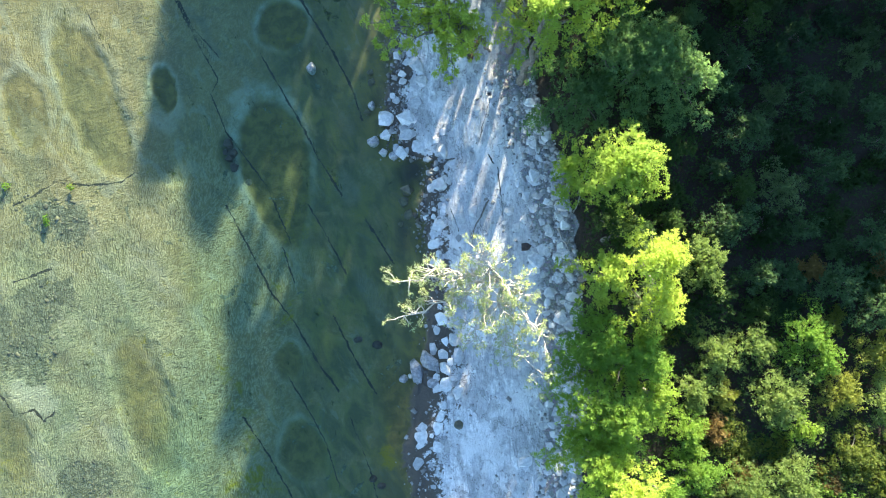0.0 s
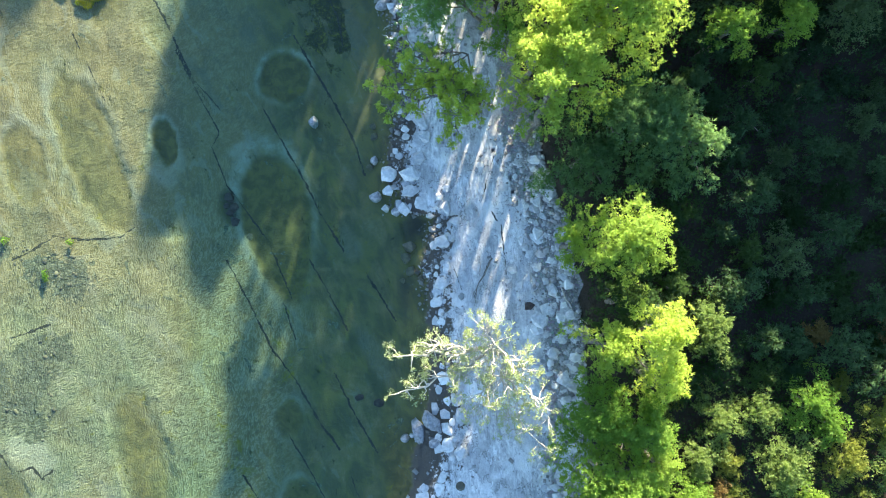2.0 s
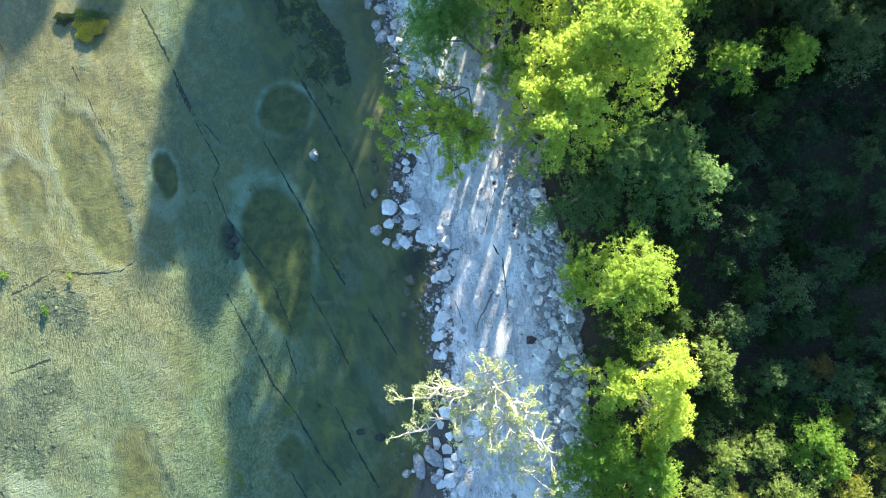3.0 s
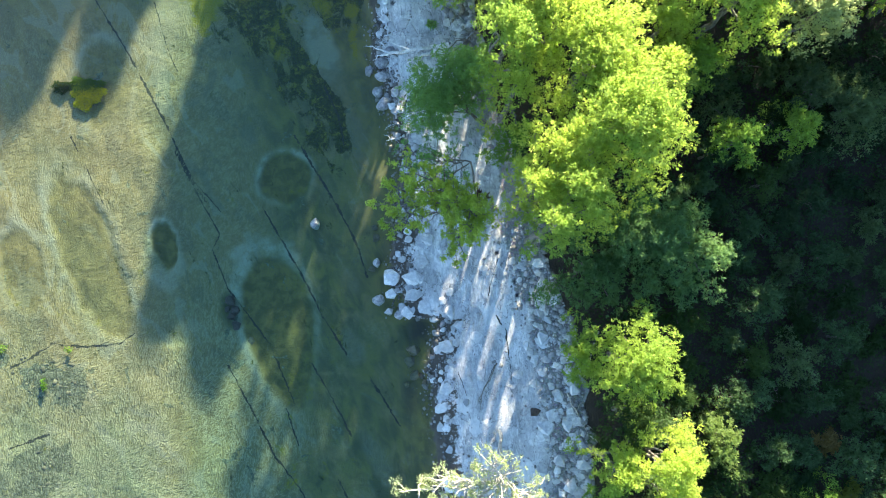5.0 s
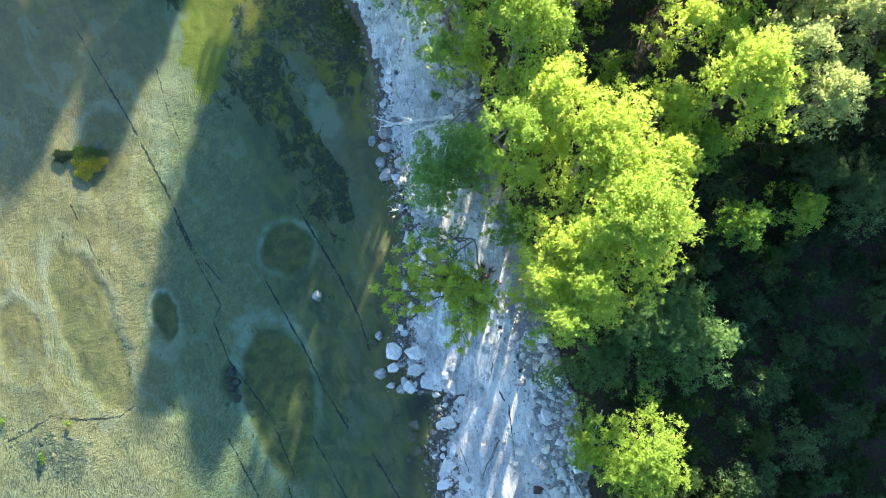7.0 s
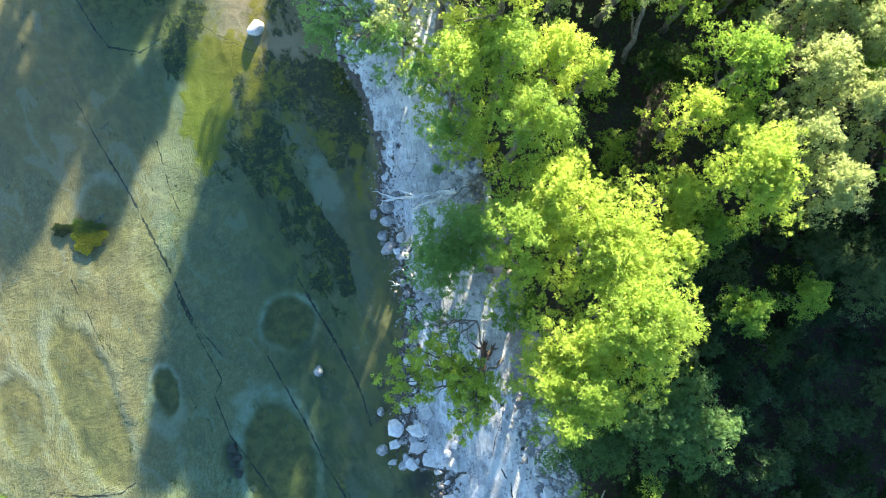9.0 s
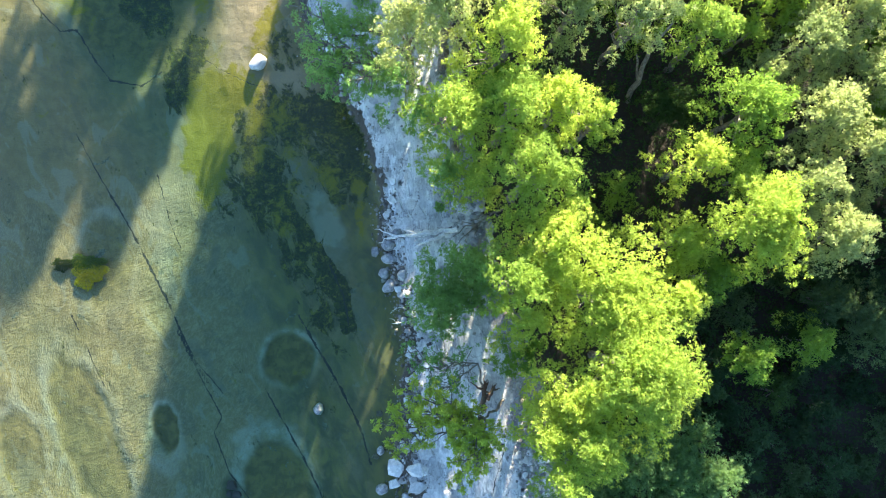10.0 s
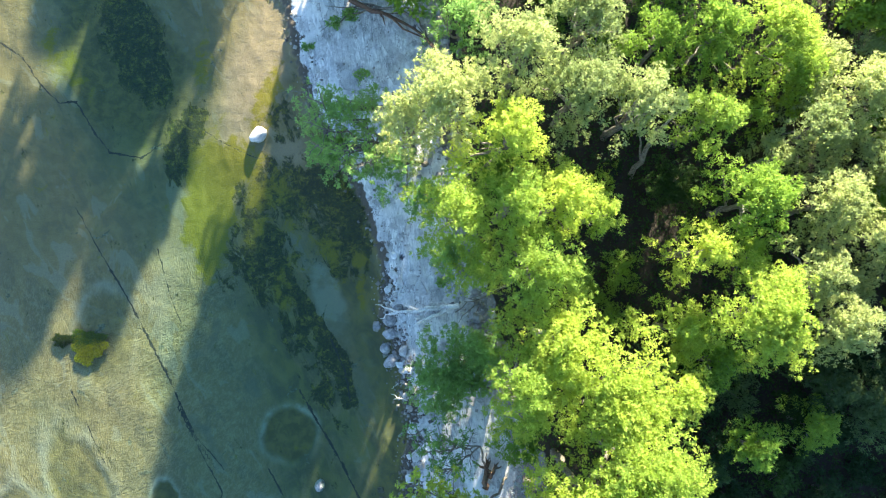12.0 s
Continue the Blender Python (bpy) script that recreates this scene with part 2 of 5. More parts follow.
    shown = n.ramp(n.noise(v, 0.55, 3.0, 0.6), 0.40, 0.56)
    plate = n.add("ShaderNodeSeparateColor", Color=n.voronoi(bend, 1.3, "F1", "Color")).outputs[0]
    tone = n.ramp(n.math("MULTIPLY", plate, shown), 0.0, 1.0, 1.06, 0.74)
    slab = n.mix(1.0, slab, n.add("ShaderNodeCombineColor", Red=tone, Green=tone, Blue=tone).outputs[0], "MULTIPLY")
    slab = n.mix(n.math("MULTIPLY", n.ramp(seam, 0.0, 0.03, 0.9, 0.0), shown), slab, c4(0.12, 0.12, 0.12))
    grit = n.voronoi(wv.outputs[0], 6.0, "F1", "Color")
    gcell = n.voronoi(wv.outputs[0], 6.0, "DISTANCE_TO_EDGE")
    grav = n.mix(n.ramp(gcell, 0.0, 0.09), c4(0.17, 0.165, 0.16), n.mix(0.25, n.mix(fine, c4(0.24, 0.24, 0.24), c4(0.46, 0.45, 0.44)), grit, "MULTIPLY"))
    slab = n.mix(n.ramp(n.math("ADD", n.attr("gravel"), n.math("MULTIPLY", n.math("SUBTRACT", mid, 0.5), 0.9)), 0.4, 0.6), slab, grav)
    # wet fringe
    damp = n.ramp(n.math("ADD", n.attr("wet"), n.math("MULTIPLY", n.math("SUBTRACT", n.noise(v, 2.6, 8.0, 0.75), 0.5), 2.2)), 0.42, 0.56)
    slab = n.mix(damp, slab, n.mix(fine, c4(0.055, 0.046, 0.036), c4(0.115, 0.098, 0.078)))
    col = n.mix(n.attr("dry"), bed, slab)
    # leaf mould under the trees, darkened further for the shade in the gaps
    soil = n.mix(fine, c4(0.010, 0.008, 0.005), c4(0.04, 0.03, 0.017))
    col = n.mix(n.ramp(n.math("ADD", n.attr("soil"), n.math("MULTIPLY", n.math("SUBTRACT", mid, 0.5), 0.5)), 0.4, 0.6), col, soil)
    # open joints in the rock
    width = n.math("MULTIPLY", n.ramp(n.noise(v, 1.2, 4.0, 0.7), 0.3, 0.72, 0.015, 0.105), n.attr("joint"))
    wob = n.math("MULTIPLY", n.math("SUBTRACT", n.noise(v, 2.0, 6.0, 0.75), 0.5), 0.42)
    dist = n.math("ABSOLUTE", n.math("ADD", n.attr("side"), wob))
    crack = n.math("LESS_THAN", dist, width)
    crack = n.math("MULTIPLY", crack, n.ramp(n.noise(v, 0.6, 2.0), 0.3, 0.5, 0.5, 1.0))
    col = n.mix(crack, col, c4(0.02, 0.025, 0.02))
    # inside of potholes and hollows darkened to near black, in place of their shade
    col = n.mix(n.attr("hole_shade"), col, c4(0.02, 0.02, 0.022))
    hgt = n.math("ADD", n.math("MULTIPLY", fine, 0.5), n.math("MULTIPLY", mid, 0.9))
    hgt = n.math("ADD", hgt, n.math("MULTIPLY", n.math("ADD", grain, n.math("MULTIPLY", chip, 0.6)), n.math("MULTIPLY", n.attr("dry"), 1.2)))
    hgt = n.math("ADD", hgt, n.math("MULTIPLY", n.math("MULTIPLY", n.math("SUBTRACT", 0.16, ridge), 4.4), n.attr("caustic_net")))
    hgt = n.math("ADD", hgt, n.math("MULTIPLY", n.math("MULTIPLY", plate, shown), n.math("MULTIPLY", n.attr("dry"), 0.9)))
    hgt = n.math("SUBTRACT", hgt, n.math("MULTIPLY", crack, 1.0))
    p = n.add("ShaderNodeBsdfPrincipled", Base_Color=col, Roughness=0.85, Normal=n.bump(hgt, 0.5, 0.12))
    return n.finish(p.outputs[0])


def water_material():
    n = Nodes("clear_water")
    a = n.noise(n.coords(), 3.0, 5.0, 0.6, 0.4)
    b = n.noise(n.coords((1, 0.6, 1)), 0.9, 3.0, 0.5)
    nor = n.bump(n.math("ADD", a, b), 0.25, 0.05)
    tint = n.mix(n.ramp(n.attr("depth"), 0.08, 0.82), c4(0.97, 0.96, 0.88), c4(0.67, 0.845, 0.785))
    clear = n.add("ShaderNodeBsdfTransparent", Color=tint)
    shine = n.add("ShaderNodeBsdfGlossy", Color=c4(1, 1, 1), Roughness=0.06, Normal=nor)
    facing = n.add("ShaderNodeLayerWeight", Blend=0.5, Normal=nor).outputs["Facing"]
    gloss = n.math("ADD", n.math("MULTIPLY", n.math("POWER", facing, 5.0), 0.9), 0.02)
    m = n.add("ShaderNodeMixShader", i0=gloss, i1=clear.outputs[0], i2=shine.outputs[0])
    return n.finish(m.outputs[0])


GROUND = ground_material()
WATER = water_material()


# ---------------------------------------------------------------- shape helpers
def mesh_from(name, verts, faces, material, smooth=False):
    """A mesh from arrays; all faces have the same number of corners."""
    verts, faces = np.asarray(verts, np.float32), np.asarray(faces, np.int32)
    me = bpy.data.meshes.new(name)
    me.vertices.add(len(verts))
    me.vertices.foreach_set("co", verts.ravel())
    k = faces.shape[1]
    me.loops.add(faces.size)
    me.loops.foreach_set("vertex_index", faces.ravel())
    me.polygons.add(len(faces))
    me.polygons.foreach_set("loop_start", np.arange(0, faces.size, k, dtype=np.int32))
    if smooth:
        me.polygons.foreach_set("use_smooth", np.ones(len(faces), dtype=bool))
    me.update(calc_edges=True)
    me.materials.append(material)
    return me


def under(name, me, parent, label=""):
    ob = new(name, me)
    ob.parent = parent
    return tagged(ob, label)


def smooth_step(v, lo, hi):
    u = np.clip((v - lo) / (hi - lo), 0, 1)
    return u * u * (3 - 2 * u)


# ---------------------------------------------------------------- ground
SHORE_Y = [-200, -40, -20, -13, -10, -5, -1, 4, 6.5, 7.5, 9.5, 10.1, 13, 16, 21, 24, 28, 32.5, 36.5, 40, 43, 46, 51, 60, 80, 140, 300]
SHORE_X = [-6, -6, -5.5, -4.3, -4.6, -2.9, -2.1, -1.6, -1.9, -1.5, -0.9, -3.2, -3.7, -3.0, -2.2, -2.6, -3.1, -3.4, -4.2, -6.0, -7.2, -7.8, -8.6, -12, -26, -90, -300]
WOOD_Y = [-200, -14, -7, 0, 8, 12, 18, 24, 32, 40, 44, 48, 55, 80, 140, 300]
WOOD_X = [6.2, 6.2, 7.4, 7.9, 7.8, 6.6, 6.0, 4.2, 3.4, 2.6, 2.4, 2.6, 0, -16, -80, -290]


def axis(a, b, step, far, growth=1.35):
    mid = list(np.arange(a, b + step / 2, step))
    lo, hi, s = [], [], step
    x = a
    while x > -far:
        s *= growth
        x -= s
        lo.append(x)
    s, x = step, mid[-1]
    while x < far:
        s *= growth
        x += s
        hi.append(x)
    return lo[::-1] + mid + hi


xs = np.array([v for v in axis(-33, 9, 0.13, 2400)])
ys = np.array([v for v in axis(-19, 55, 0.13, 2400)])
gx, gy = np.meshgrid(xs, ys)


def value_noise(x, y, scale, seed):
    """Smooth noise from sums of turned sine waves."""
    r = np.random.RandomState(seed)
    out = np.zeros_like(x)
    for _ in range(9):
        a, p, f = r.uniform(0, 6.28), r.uniform(0, 6.28), r.uniform(0.6, 1.7) / scale
        out += np.sin((x * math.cos(a) + y * math.sin(a)) * f * 6.28 + p + 1.2 * np.sin(x * f * 2.1 + y * f * 1.7 + p))
    return out / 5.0


shore = np.interp(gy, SHORE_Y, SHORE_X) + (0.35 * value_noise(gx * 0.3, gy, 3.5, 3) + 0.12 * value_noise(gx, gy, 0.9, 4)) * (1 - 0.75 * smooth_step(gy, 30, 34))
s = gx - shore
w = gx - np.interp(gy, WOOD_Y, WOOD_X) - 0.4 * value_noise(gx, gy, 2.5, 5)
n1, n2 = value_noise(gx, gy, 6.0, 6), value_noise(gx, gy, 1.6, 7)
edge = smooth_step(s, -0.55, 0.2)
lo_h = -0.12 - 0.6 * (1 - np.exp(np.minimum(s, 0) / 2.5)) + 0.07 * n1 + 0.02 * n2
# bed raised outside the channel, so deeper tint stands for its shade; shallows upstream
lo_h = lo_h + 0.34 * smooth_step(-s, 13, 19)
lo_h = lo_h + 0.08 * smooth_step(gy, 18, 36) * smooth_step(-s, 0.5, 4)
lo_h = np.minimum(lo_h + 0.36 * smooth_step(gy, 31, 42) * smooth_step(s, -11, -3), np.maximum(lo_h, -0.10 + 0.02 * n2))
hi_h = 0.05 + 0.36 * (1 - np.exp(-np.maximum(s, 0) / 0.7)) + 0.05 * np.clip(s, 0, 14) + 0.05 * n1 + 0.03 * n2
height = lo_h * (1 - edge) + hi_h * edge
height += (0.07 * value_noise(gx, gy, 0.55, 11) + 0.05 * value_noise(gx, gy, 0.3, 12)) * np.exp(-((s - 0.05) / 0.6) ** 2)
height += 0.9 * smooth_step(w, -0.5, 3.0) + 0.015 * np.clip(w, 0, 60)
# the far bank
far_side = smooth_step(-gx - np.maximum(0, gy - 60) * 1.5, 75, 90)
height += 2.2 * far_side

layers = {k: np.zeros_like(gx) for k in ("dark_film_shade", "silt", "rim", "rubble", "sandbar", "moss", "algae_sun", "film_shade", "hole_shade", "gravel", "bare", "green")}
layers["dry"] = smooth_step(height, -0.02, 0.06)
layers["wet"] = np.exp(-(np.maximum(s, 0) / np.maximum(0.3, 0.7 + 0.5 * n2 + 0.8 * (1 - smooth_step(gy, 14, 20)) + 0.8 * (1 - smooth_step(gy, -4, 2)))) ** 2) * (height > -0.1)
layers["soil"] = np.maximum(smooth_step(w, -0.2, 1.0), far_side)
side = np.full_like(gx, 50.0)
joint = np.zeros_like(gx)


def patch(layer, x, y, rx, ry, turn=0.0, strength=1.0, soft=0.5, dip=0.0, rim=0.0, taper=0.0, rough=0.12):
    """An oval patch on the ground; dip: metres by which it is hollowed; rim: strength of a pale rim; taper: narrowing towards -y."""
    global height
    a = radians(turn)
    u = ((gx - x) * math.cos(a) + (gy - y) * math.sin(a)) / rx
    v = (-(gx - x) * math.sin(a) + (gy - y) * math.cos(a)) / ry
    if taper:
        u = u / np.clip(1 + taper * v, 0.25, 1.6)
    k = int(abs(x * 7 + y)) + 1
    r = np.sqrt(u * u + v * v) + rough * value_noise(gx, gy, min(rx, ry) * 1.3, k) + 0.03 * value_noise(gx, gy, min(rx, ry) * 0.5, k + 9)
    m = 1 - smooth_step(r, 1 - soft, 1 + soft * 0.3)
    layers[layer] = np.maximum(layers[layer], m * strength)
    height = height - dip * (1 - smooth_step(r, 0.8, 1.1))
    if rim:
        layers["rim"] = np.maximum(layers["rim"], rim * np.exp(-((r - 1.11) / 0.12) ** 2) * (0.5 + 0.4 * np.sin(np.arctan2(v, u) - 0.8 + 0.3 * (k % 3))))


def band(layer, width, strength, *points):
    """A ragged band of growth or bare rock along a chain of points."""
    best = np.full_like(gx, 9.0)
    for (ax, ay), (bx, by) in zip(points[:-1], points[1:]):
        dx, dy = bx - ax, by - ay
        u = np.clip(((gx - ax) * dx + (gy - ay) * dy) / (dx * dx + dy * dy), 0, 1)
        best = np.minimum(best, np.hypot(gx - ax - u * dx, gy - ay - u * dy))
    best = best + 0.25 * width * value_noise(gx, gy, 1.4, len(points) + 31) + 0.12 * width * value_noise(gx, gy, 0.5, len(points) + 40)
    layers[layer] = np.maximum(layers[layer], strength * (1 - smooth_step(best, width * 0.55, width * 1.1)))


def joint_line(strength, *points):
    """An open joint along a chain of points."""
    global side, joint
    for (ax, ay), (bx, by) in zip(points[:-1], points[1:]):
        dx, dy = bx - ax, by - ay
        ln = math.hypot(dx, dy)
        box = (gx > min(ax, bx) - 1) & (gx < max(ax, bx) + 1) & (gy > min(ay, by) - 1) & (gy < max(ay, by) + 1)
        u = ((gx - ax) * dx + (gy - ay) * dy) / ln
        dist = ((gx - ax) * -dy + (gy - ay) * dx) / ln
        over = np.maximum(np.maximum(-u, u - ln), 0)
        near = box & (np.abs(dist) < np.abs(side)) & (over < 0.12)
        side = np.where(near, dist, side)
        joint = np.where(near, strength, joint)


# hollows in the river floor
patch("silt", -11.8, 9.9, 2.35, 5.4, 6, 0.95, 0.10, 0.25, 1.0, 0.28, 0.04)
patch("silt", -10.5, 20.61, 1.85, 1.8, 0, 0.95, 0.14, 0.18, 1.0, 0.0, 0.05)
patch("silt", -19.2, 16.6, 0.85, 1.75, 8, 0.95, 0.2, 0.25, 1.0, 0.2, 0.06)
patch("rim", -19.42, 15.66, 1.5, 2.3, 8, 0.45, 0.3)
patch("silt", -11.6, -9.42, 1.5, 2.1, 15, 0.85, 0.35, 0.12, 0.35)
patch("silt", -12.05, -3.24, 1.0, 1.3, 0, 0.8, 0.4, 0.08, 0.5)
patch("rim", -14.15, -0.11, 1.3, 1.0, 0, 0.4, 0.5)
patch("rim", -14.12, 15.75, 1.2, 0.5, 20, 0.6, 0.5)
patch("silt", -24.28, 16.55, 2.0, 6.4, 17, 0.5, 0.14, 0.10, 0.6, 0.0, 0.07)
patch("silt", -28.98, 15.98, 1.5, 3.0, 10, 0.42, 0.16, 0.06, 0.45, 0.0, 0.07)
patch("rim", -22.4, 16.3, 0.3, 6.2, 16, 0.5, 0.7)
patch("silt", -22.0, -4.8, 1.9, 5.8, 13, 0.76, 0.6, 0.10)
patch("silt", -4.9, -7.6, 1.3, 5.4, 6, 0.8, 0.6)
patch("silt", -31.21, -7.02, 1.6, 3.4, 14, 0.6, 0.5, 0.06)
patch("silt", -18.57, 3.68, 1.0, 3.2, 20, 0.3, 0.6)
patch("silt", -22.61, 28.54, 2.0, 3.2, -8, 0.45, 0.3, 0.06, 0.55)
patch("silt", -20.32, 47.92, 4.4, 6.8, 25, 0.95, 0.25, 0.10, 0.1)
patch("silt", -25.71, 23.14, 2.6, 1.5, 40, 0.3, 0.5)
# rubble between slabs
patch("rubble", -26.75, 8.07, 3.2, 2.2, -20, 0.85, 0.7)
patch("rubble", -28.41, 2.7, 2.8, 2.2, 10, 0.72, 0.7)
patch("rubble", -29.9, 0.12, 2.6, 4.0, 25, 0.75, 0.7)
patch("rubble", -26.02, -9.82, 2.4, 1.7, 5, 0.8, 0.4)
patch("rubble", -30.96, 10.3, 1.0, 1.4, 0, 0.7, 0.5)
patch("rim", -29.53, -3.96, 2.2, 1.4, -35, 0.5, 0.5)
patch("sandbar", -10.62, 46.54, 2.6, 9.0, -22, 1.0, 0.6)
patch("sandbar", -8.75, 49.66, 1.4, 5.0, -22, 1.0, 0.6)
patch("sandbar", -18.0, 32.65, 1.6, 4.5, -15, 0.6, 0.8)
patch("sandbar", -8.68, 40.21, 2.6, 1.2, -12, 0.8, 0.7)
# moss and algae
patch("moss", -19.57, 49.48, 2.4, 6.6, 16, 0.92, 0.6)
patch("moss", -16.74, 41.31, 1.5, 3.2, -10, 0.8, 0.6)
patch("moss", -6.01, 33.93, 2.3, 4.6, 15, 0.72, 0.6)
patch("moss", -9.73, 37.29, 5.0, 3.2, 0, 0.74, 0.7)
patch("moss", -12.76, 33.76, 3.0, 3.6, 10, 0.55, 0.7)
patch("moss", -9.35, 42.34, 1.9, 2.4, 10, 0.5, 0.7)
patch("moss", -8.46, 25.48, 1.8, 5.5, 15, 0.5, 0.7)
patch("algae_sun", -14.9, 37.0, 2.1, 6.0, -8, 1.5, 0.6)
patch("algae_sun", -13.35, 40.07, 3.4, 2.2, -20, 0.95, 0.7)
patch("algae_sun", -10.67, 37.98, 2.2, 2.0, 0, 0.72, 0.8)
patch("algae_sun", -14.88, 46.54, 1.0, 4.0, -12, 0.55, 0.8)
patch("algae_sun", -24.67, 48.27, 1.8, 3.4, 20, 0.6, 0.8)
patch("algae_sun", -10.46, 43.67, 1.3, 4.0, -18, 0.7, 0.7)
patch("algae_sun", -4.76, 29.84, 0.5, 1.6, 0, 0.7, 0.7)
patch("algae_sun", -5.66, -10.33, 0.8, 1.6, 0, 0.6, 0.7)
patch("algae_sun", -15.37, -10.92, 2.2, 2.4, 0, 0.36, 0.9)
band("algae_sun", 0.8, 0.36, (-16.4, -2.5), (-15.8, -6.0), (-14.6, -9.5), (-13.6, -13.0))
# yellow sun streaks of the hollow and channel, painted as algae
patch("algae_sun", -11.11, 6.12, 1.2, 3.0, 8, 0.35, 0.8)
patch("algae_sun", -12.21, -0.11, 1.5, 2.6, 8, 0.30, 0.8)
layers["rim"] *= 1 - np.clip(layers["silt"] * 1.1, 0, 1)
patch("moss", -5.2, 35.6, 1.7, 3.6, 18, 1.15, 0.6)
patch("moss", -7.3, 37.8, 2.6, 1.5, 5, 1.2, 0.6)
patch("moss", -12.4, 33.6, 2.2, 3.4, 8, 0.6, 0.7)
# sunlit yellow patches in the moss, painted as algae
patch("algae_sun", -9.0, 34.6, 1.5, 2.8, 5, 0.55, 1.0)
patch("algae_sun", -6.8, 33.0, 1.2, 2.4, 5, 0.58, 1.0)
patch("algae_sun", -11.6, 36.0, 1.8, 2.8, 0, 0.55, 1.0)
patch("moss", -19.4, 49.6, 1.8, 5.6, 18, 1.3, 0.5)
patch("moss", -15.9, 42.6, 1.2, 2.6, -20, 1.1, 0.6)
band("moss", 0.62, 1.05, (-12.35, 36.3), (-10.9, 33.7), (-9.5, 30.6), (-7.8, 27.5), (-6.4, 24.9), (-6.3, 22.5))
band("dark_film_shade", 0.5, 0.9, (-14.2, 30.2), (-11.5, 26.7), (-9.7, 23.6), (-8.4, 20.7), (-7.3, 18.5))
patch("bare", -7.2, 29.4, 1.35, 3.6, 14, 0.75, 0.45)
patch("bare", -5.6, 23.4, 1.1, 2.0, 20, 0.7, 0.4)
patch("bare", -9.2, 33.6, 1.0, 1.6, 10, 0.8, 0.7)
patch("bare", -7.0, 8.4, 0.9, 1.7, 25, 0.8, 0.5)
patch("bare", -6.6, 12.9, 0.6, 1.2, 20, 0.6, 0.6)
patch("bare", -5.9, 0.6, 0.8, 2.4, 25, 0.7, 0.5)
patch("bare", -11.2, -1.9, 0.9, 1.0, 0, 0.6, 0.6)
patch("bare", -12.9, 23.9, 0.7, 1.0, 0, 0.6, 0.5)
band("bare", 0.32, 0.8, (-16.9, 26.6), (-15.9, 26.9), (-15.2, 28.0), (-15.0, 28.8))
band("bare", 0.35, 0.7, (-17.2, 22.4), (-16.2, 21.4), (-15.9, 20.0), (-15.3, 19.0))
patch("moss", -11.28, 32.42, 2.6, 4.0, 10, 0.85, 0.6)
patch("moss", -7.13, 24.96, 0.7, 3.6, 27, 0.85, 0.5)
patch("moss", -9.58, 28.71, 1.6, 4.2, 20, 0.75, 0.7)
patch("algae_sun", -10.25, 30.35, 1.2, 2.6, 10, 0.62, 0.8)
patch("algae_sun", -4.58, 31.8, 0.8, 2.6, 10, 0.62, 0.8)
patch("rim", -7.13, 29.86, 1.2, 2.9, 15, 0.45, 0.4)
# dark growth on the channel floor along the bank, with the shade's darkness added
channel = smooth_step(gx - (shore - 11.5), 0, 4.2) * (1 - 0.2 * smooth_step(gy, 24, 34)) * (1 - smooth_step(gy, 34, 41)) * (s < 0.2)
layers["film_shade"] = np.clip(channel * (0.76 + 0.22 * n1), 0, 0.97)
near_bank = np.exp(-((s + 1.0) / 1.5) ** 2) * (s < 0.2) * (1 - smooth_step(gy, 30, 37))
layers["dark_film_shade"] = np.clip(near_bank * 0.85, 0, 0.97)
patch("dark_film_shade", -10.76, 28.82, 2.4, 5.4, 22, 0.75, 0.7)
band("dark_film_shade", 0.6, 0.85, (-7.6, 2.6), (-6.3, -0.7), (-5.3, -2.4))
patch("film_shade", -19, 44.5, 9.0, 8.5, 0, 0.42, 0.8)
for key in ("film_shade", "dark_film_shade"):
    layers[key] *= 1 - 0.8 * np.clip(layers["bare"], 0, 1)
layers["green"] = smooth_step(-gy, -13, 0) * smooth_step(-gx, 15, 22)
patch("dark_film_shade", -15.03, 11.66, 0.8, 1.5, 8, 0.95, 0.4, 0.10)
patch("dark_film_shade", -6.26, 4.42, 1.3, 3.6, 12, 0.6, 0.7)
patch("dark_film_shade", -20.3, 42.76, 3.0, 2.4, 25, 0.55, 0.35)
# gravel along the wood's edge
layers["gravel"] = np.clip(0.9 * smooth_step(w, -3.4, -1.0) * (1 - smooth_step(gy, 14, 20)) + 0.6 * smooth_step(w, -2.5, -0.5), 0, 1)
# where the painted caustic net shows
layers["caustic_net"] = np.clip(1 - layers["film_shade"] - layers["dark_film_shade"], 0, 1) * (1 - 0.75 * layers["silt"]) * (1 - smooth_step(gy, 31, 37)) * (1 - 0.5 * smooth_step(gy, 6, 15))

# joints that run slantwise through the bedrock
joint_line(0.7, (-18.02, 23.23), (-16.82, 20.17), (-15.42, 17.12), (-16.02, 16.15), (-15.11, 13.18), (-12.63, 9.08), (-11.2, 4.72))
joint_line(1.0, (-12.28, 18.69), (-10.9, 15.64), (-9.88, 13.48), (-8.89, 10.94), (-7.36, 7.87))
joint_line(1.2, (-9.63, 23.61), (-8.28, 20.77), (-7.28, 18.68), (-6.05, 15.79), (-5.41, 13.04))
joint_line(0.8, (-9.78, 7.5), (-8.28, 4.23), (-7.57, 2.37))
joint_line(1.0, (-5.92, 6.19), (-5.08, 4.51), (-4.18, 2.71))
joint_line(1.0, (-15.5, 7.95), (-14.16, 4.82), (-12.84, 1.52), (-11.44, -0.58), (-10.12, -3.44), (-8.75, -5.59))
joint_line(0.9, (-8.69, -0.47), (-7.41, -3.71), (-6.21, -6.04))
joint_line(0.8, (-15.44, -6.74), (-14.08, -9.16), (-12.57, -12.37))
joint_line(0.6, (-8.14, -7.49), (-7.1, -11.02), (-6.79, -13.01))
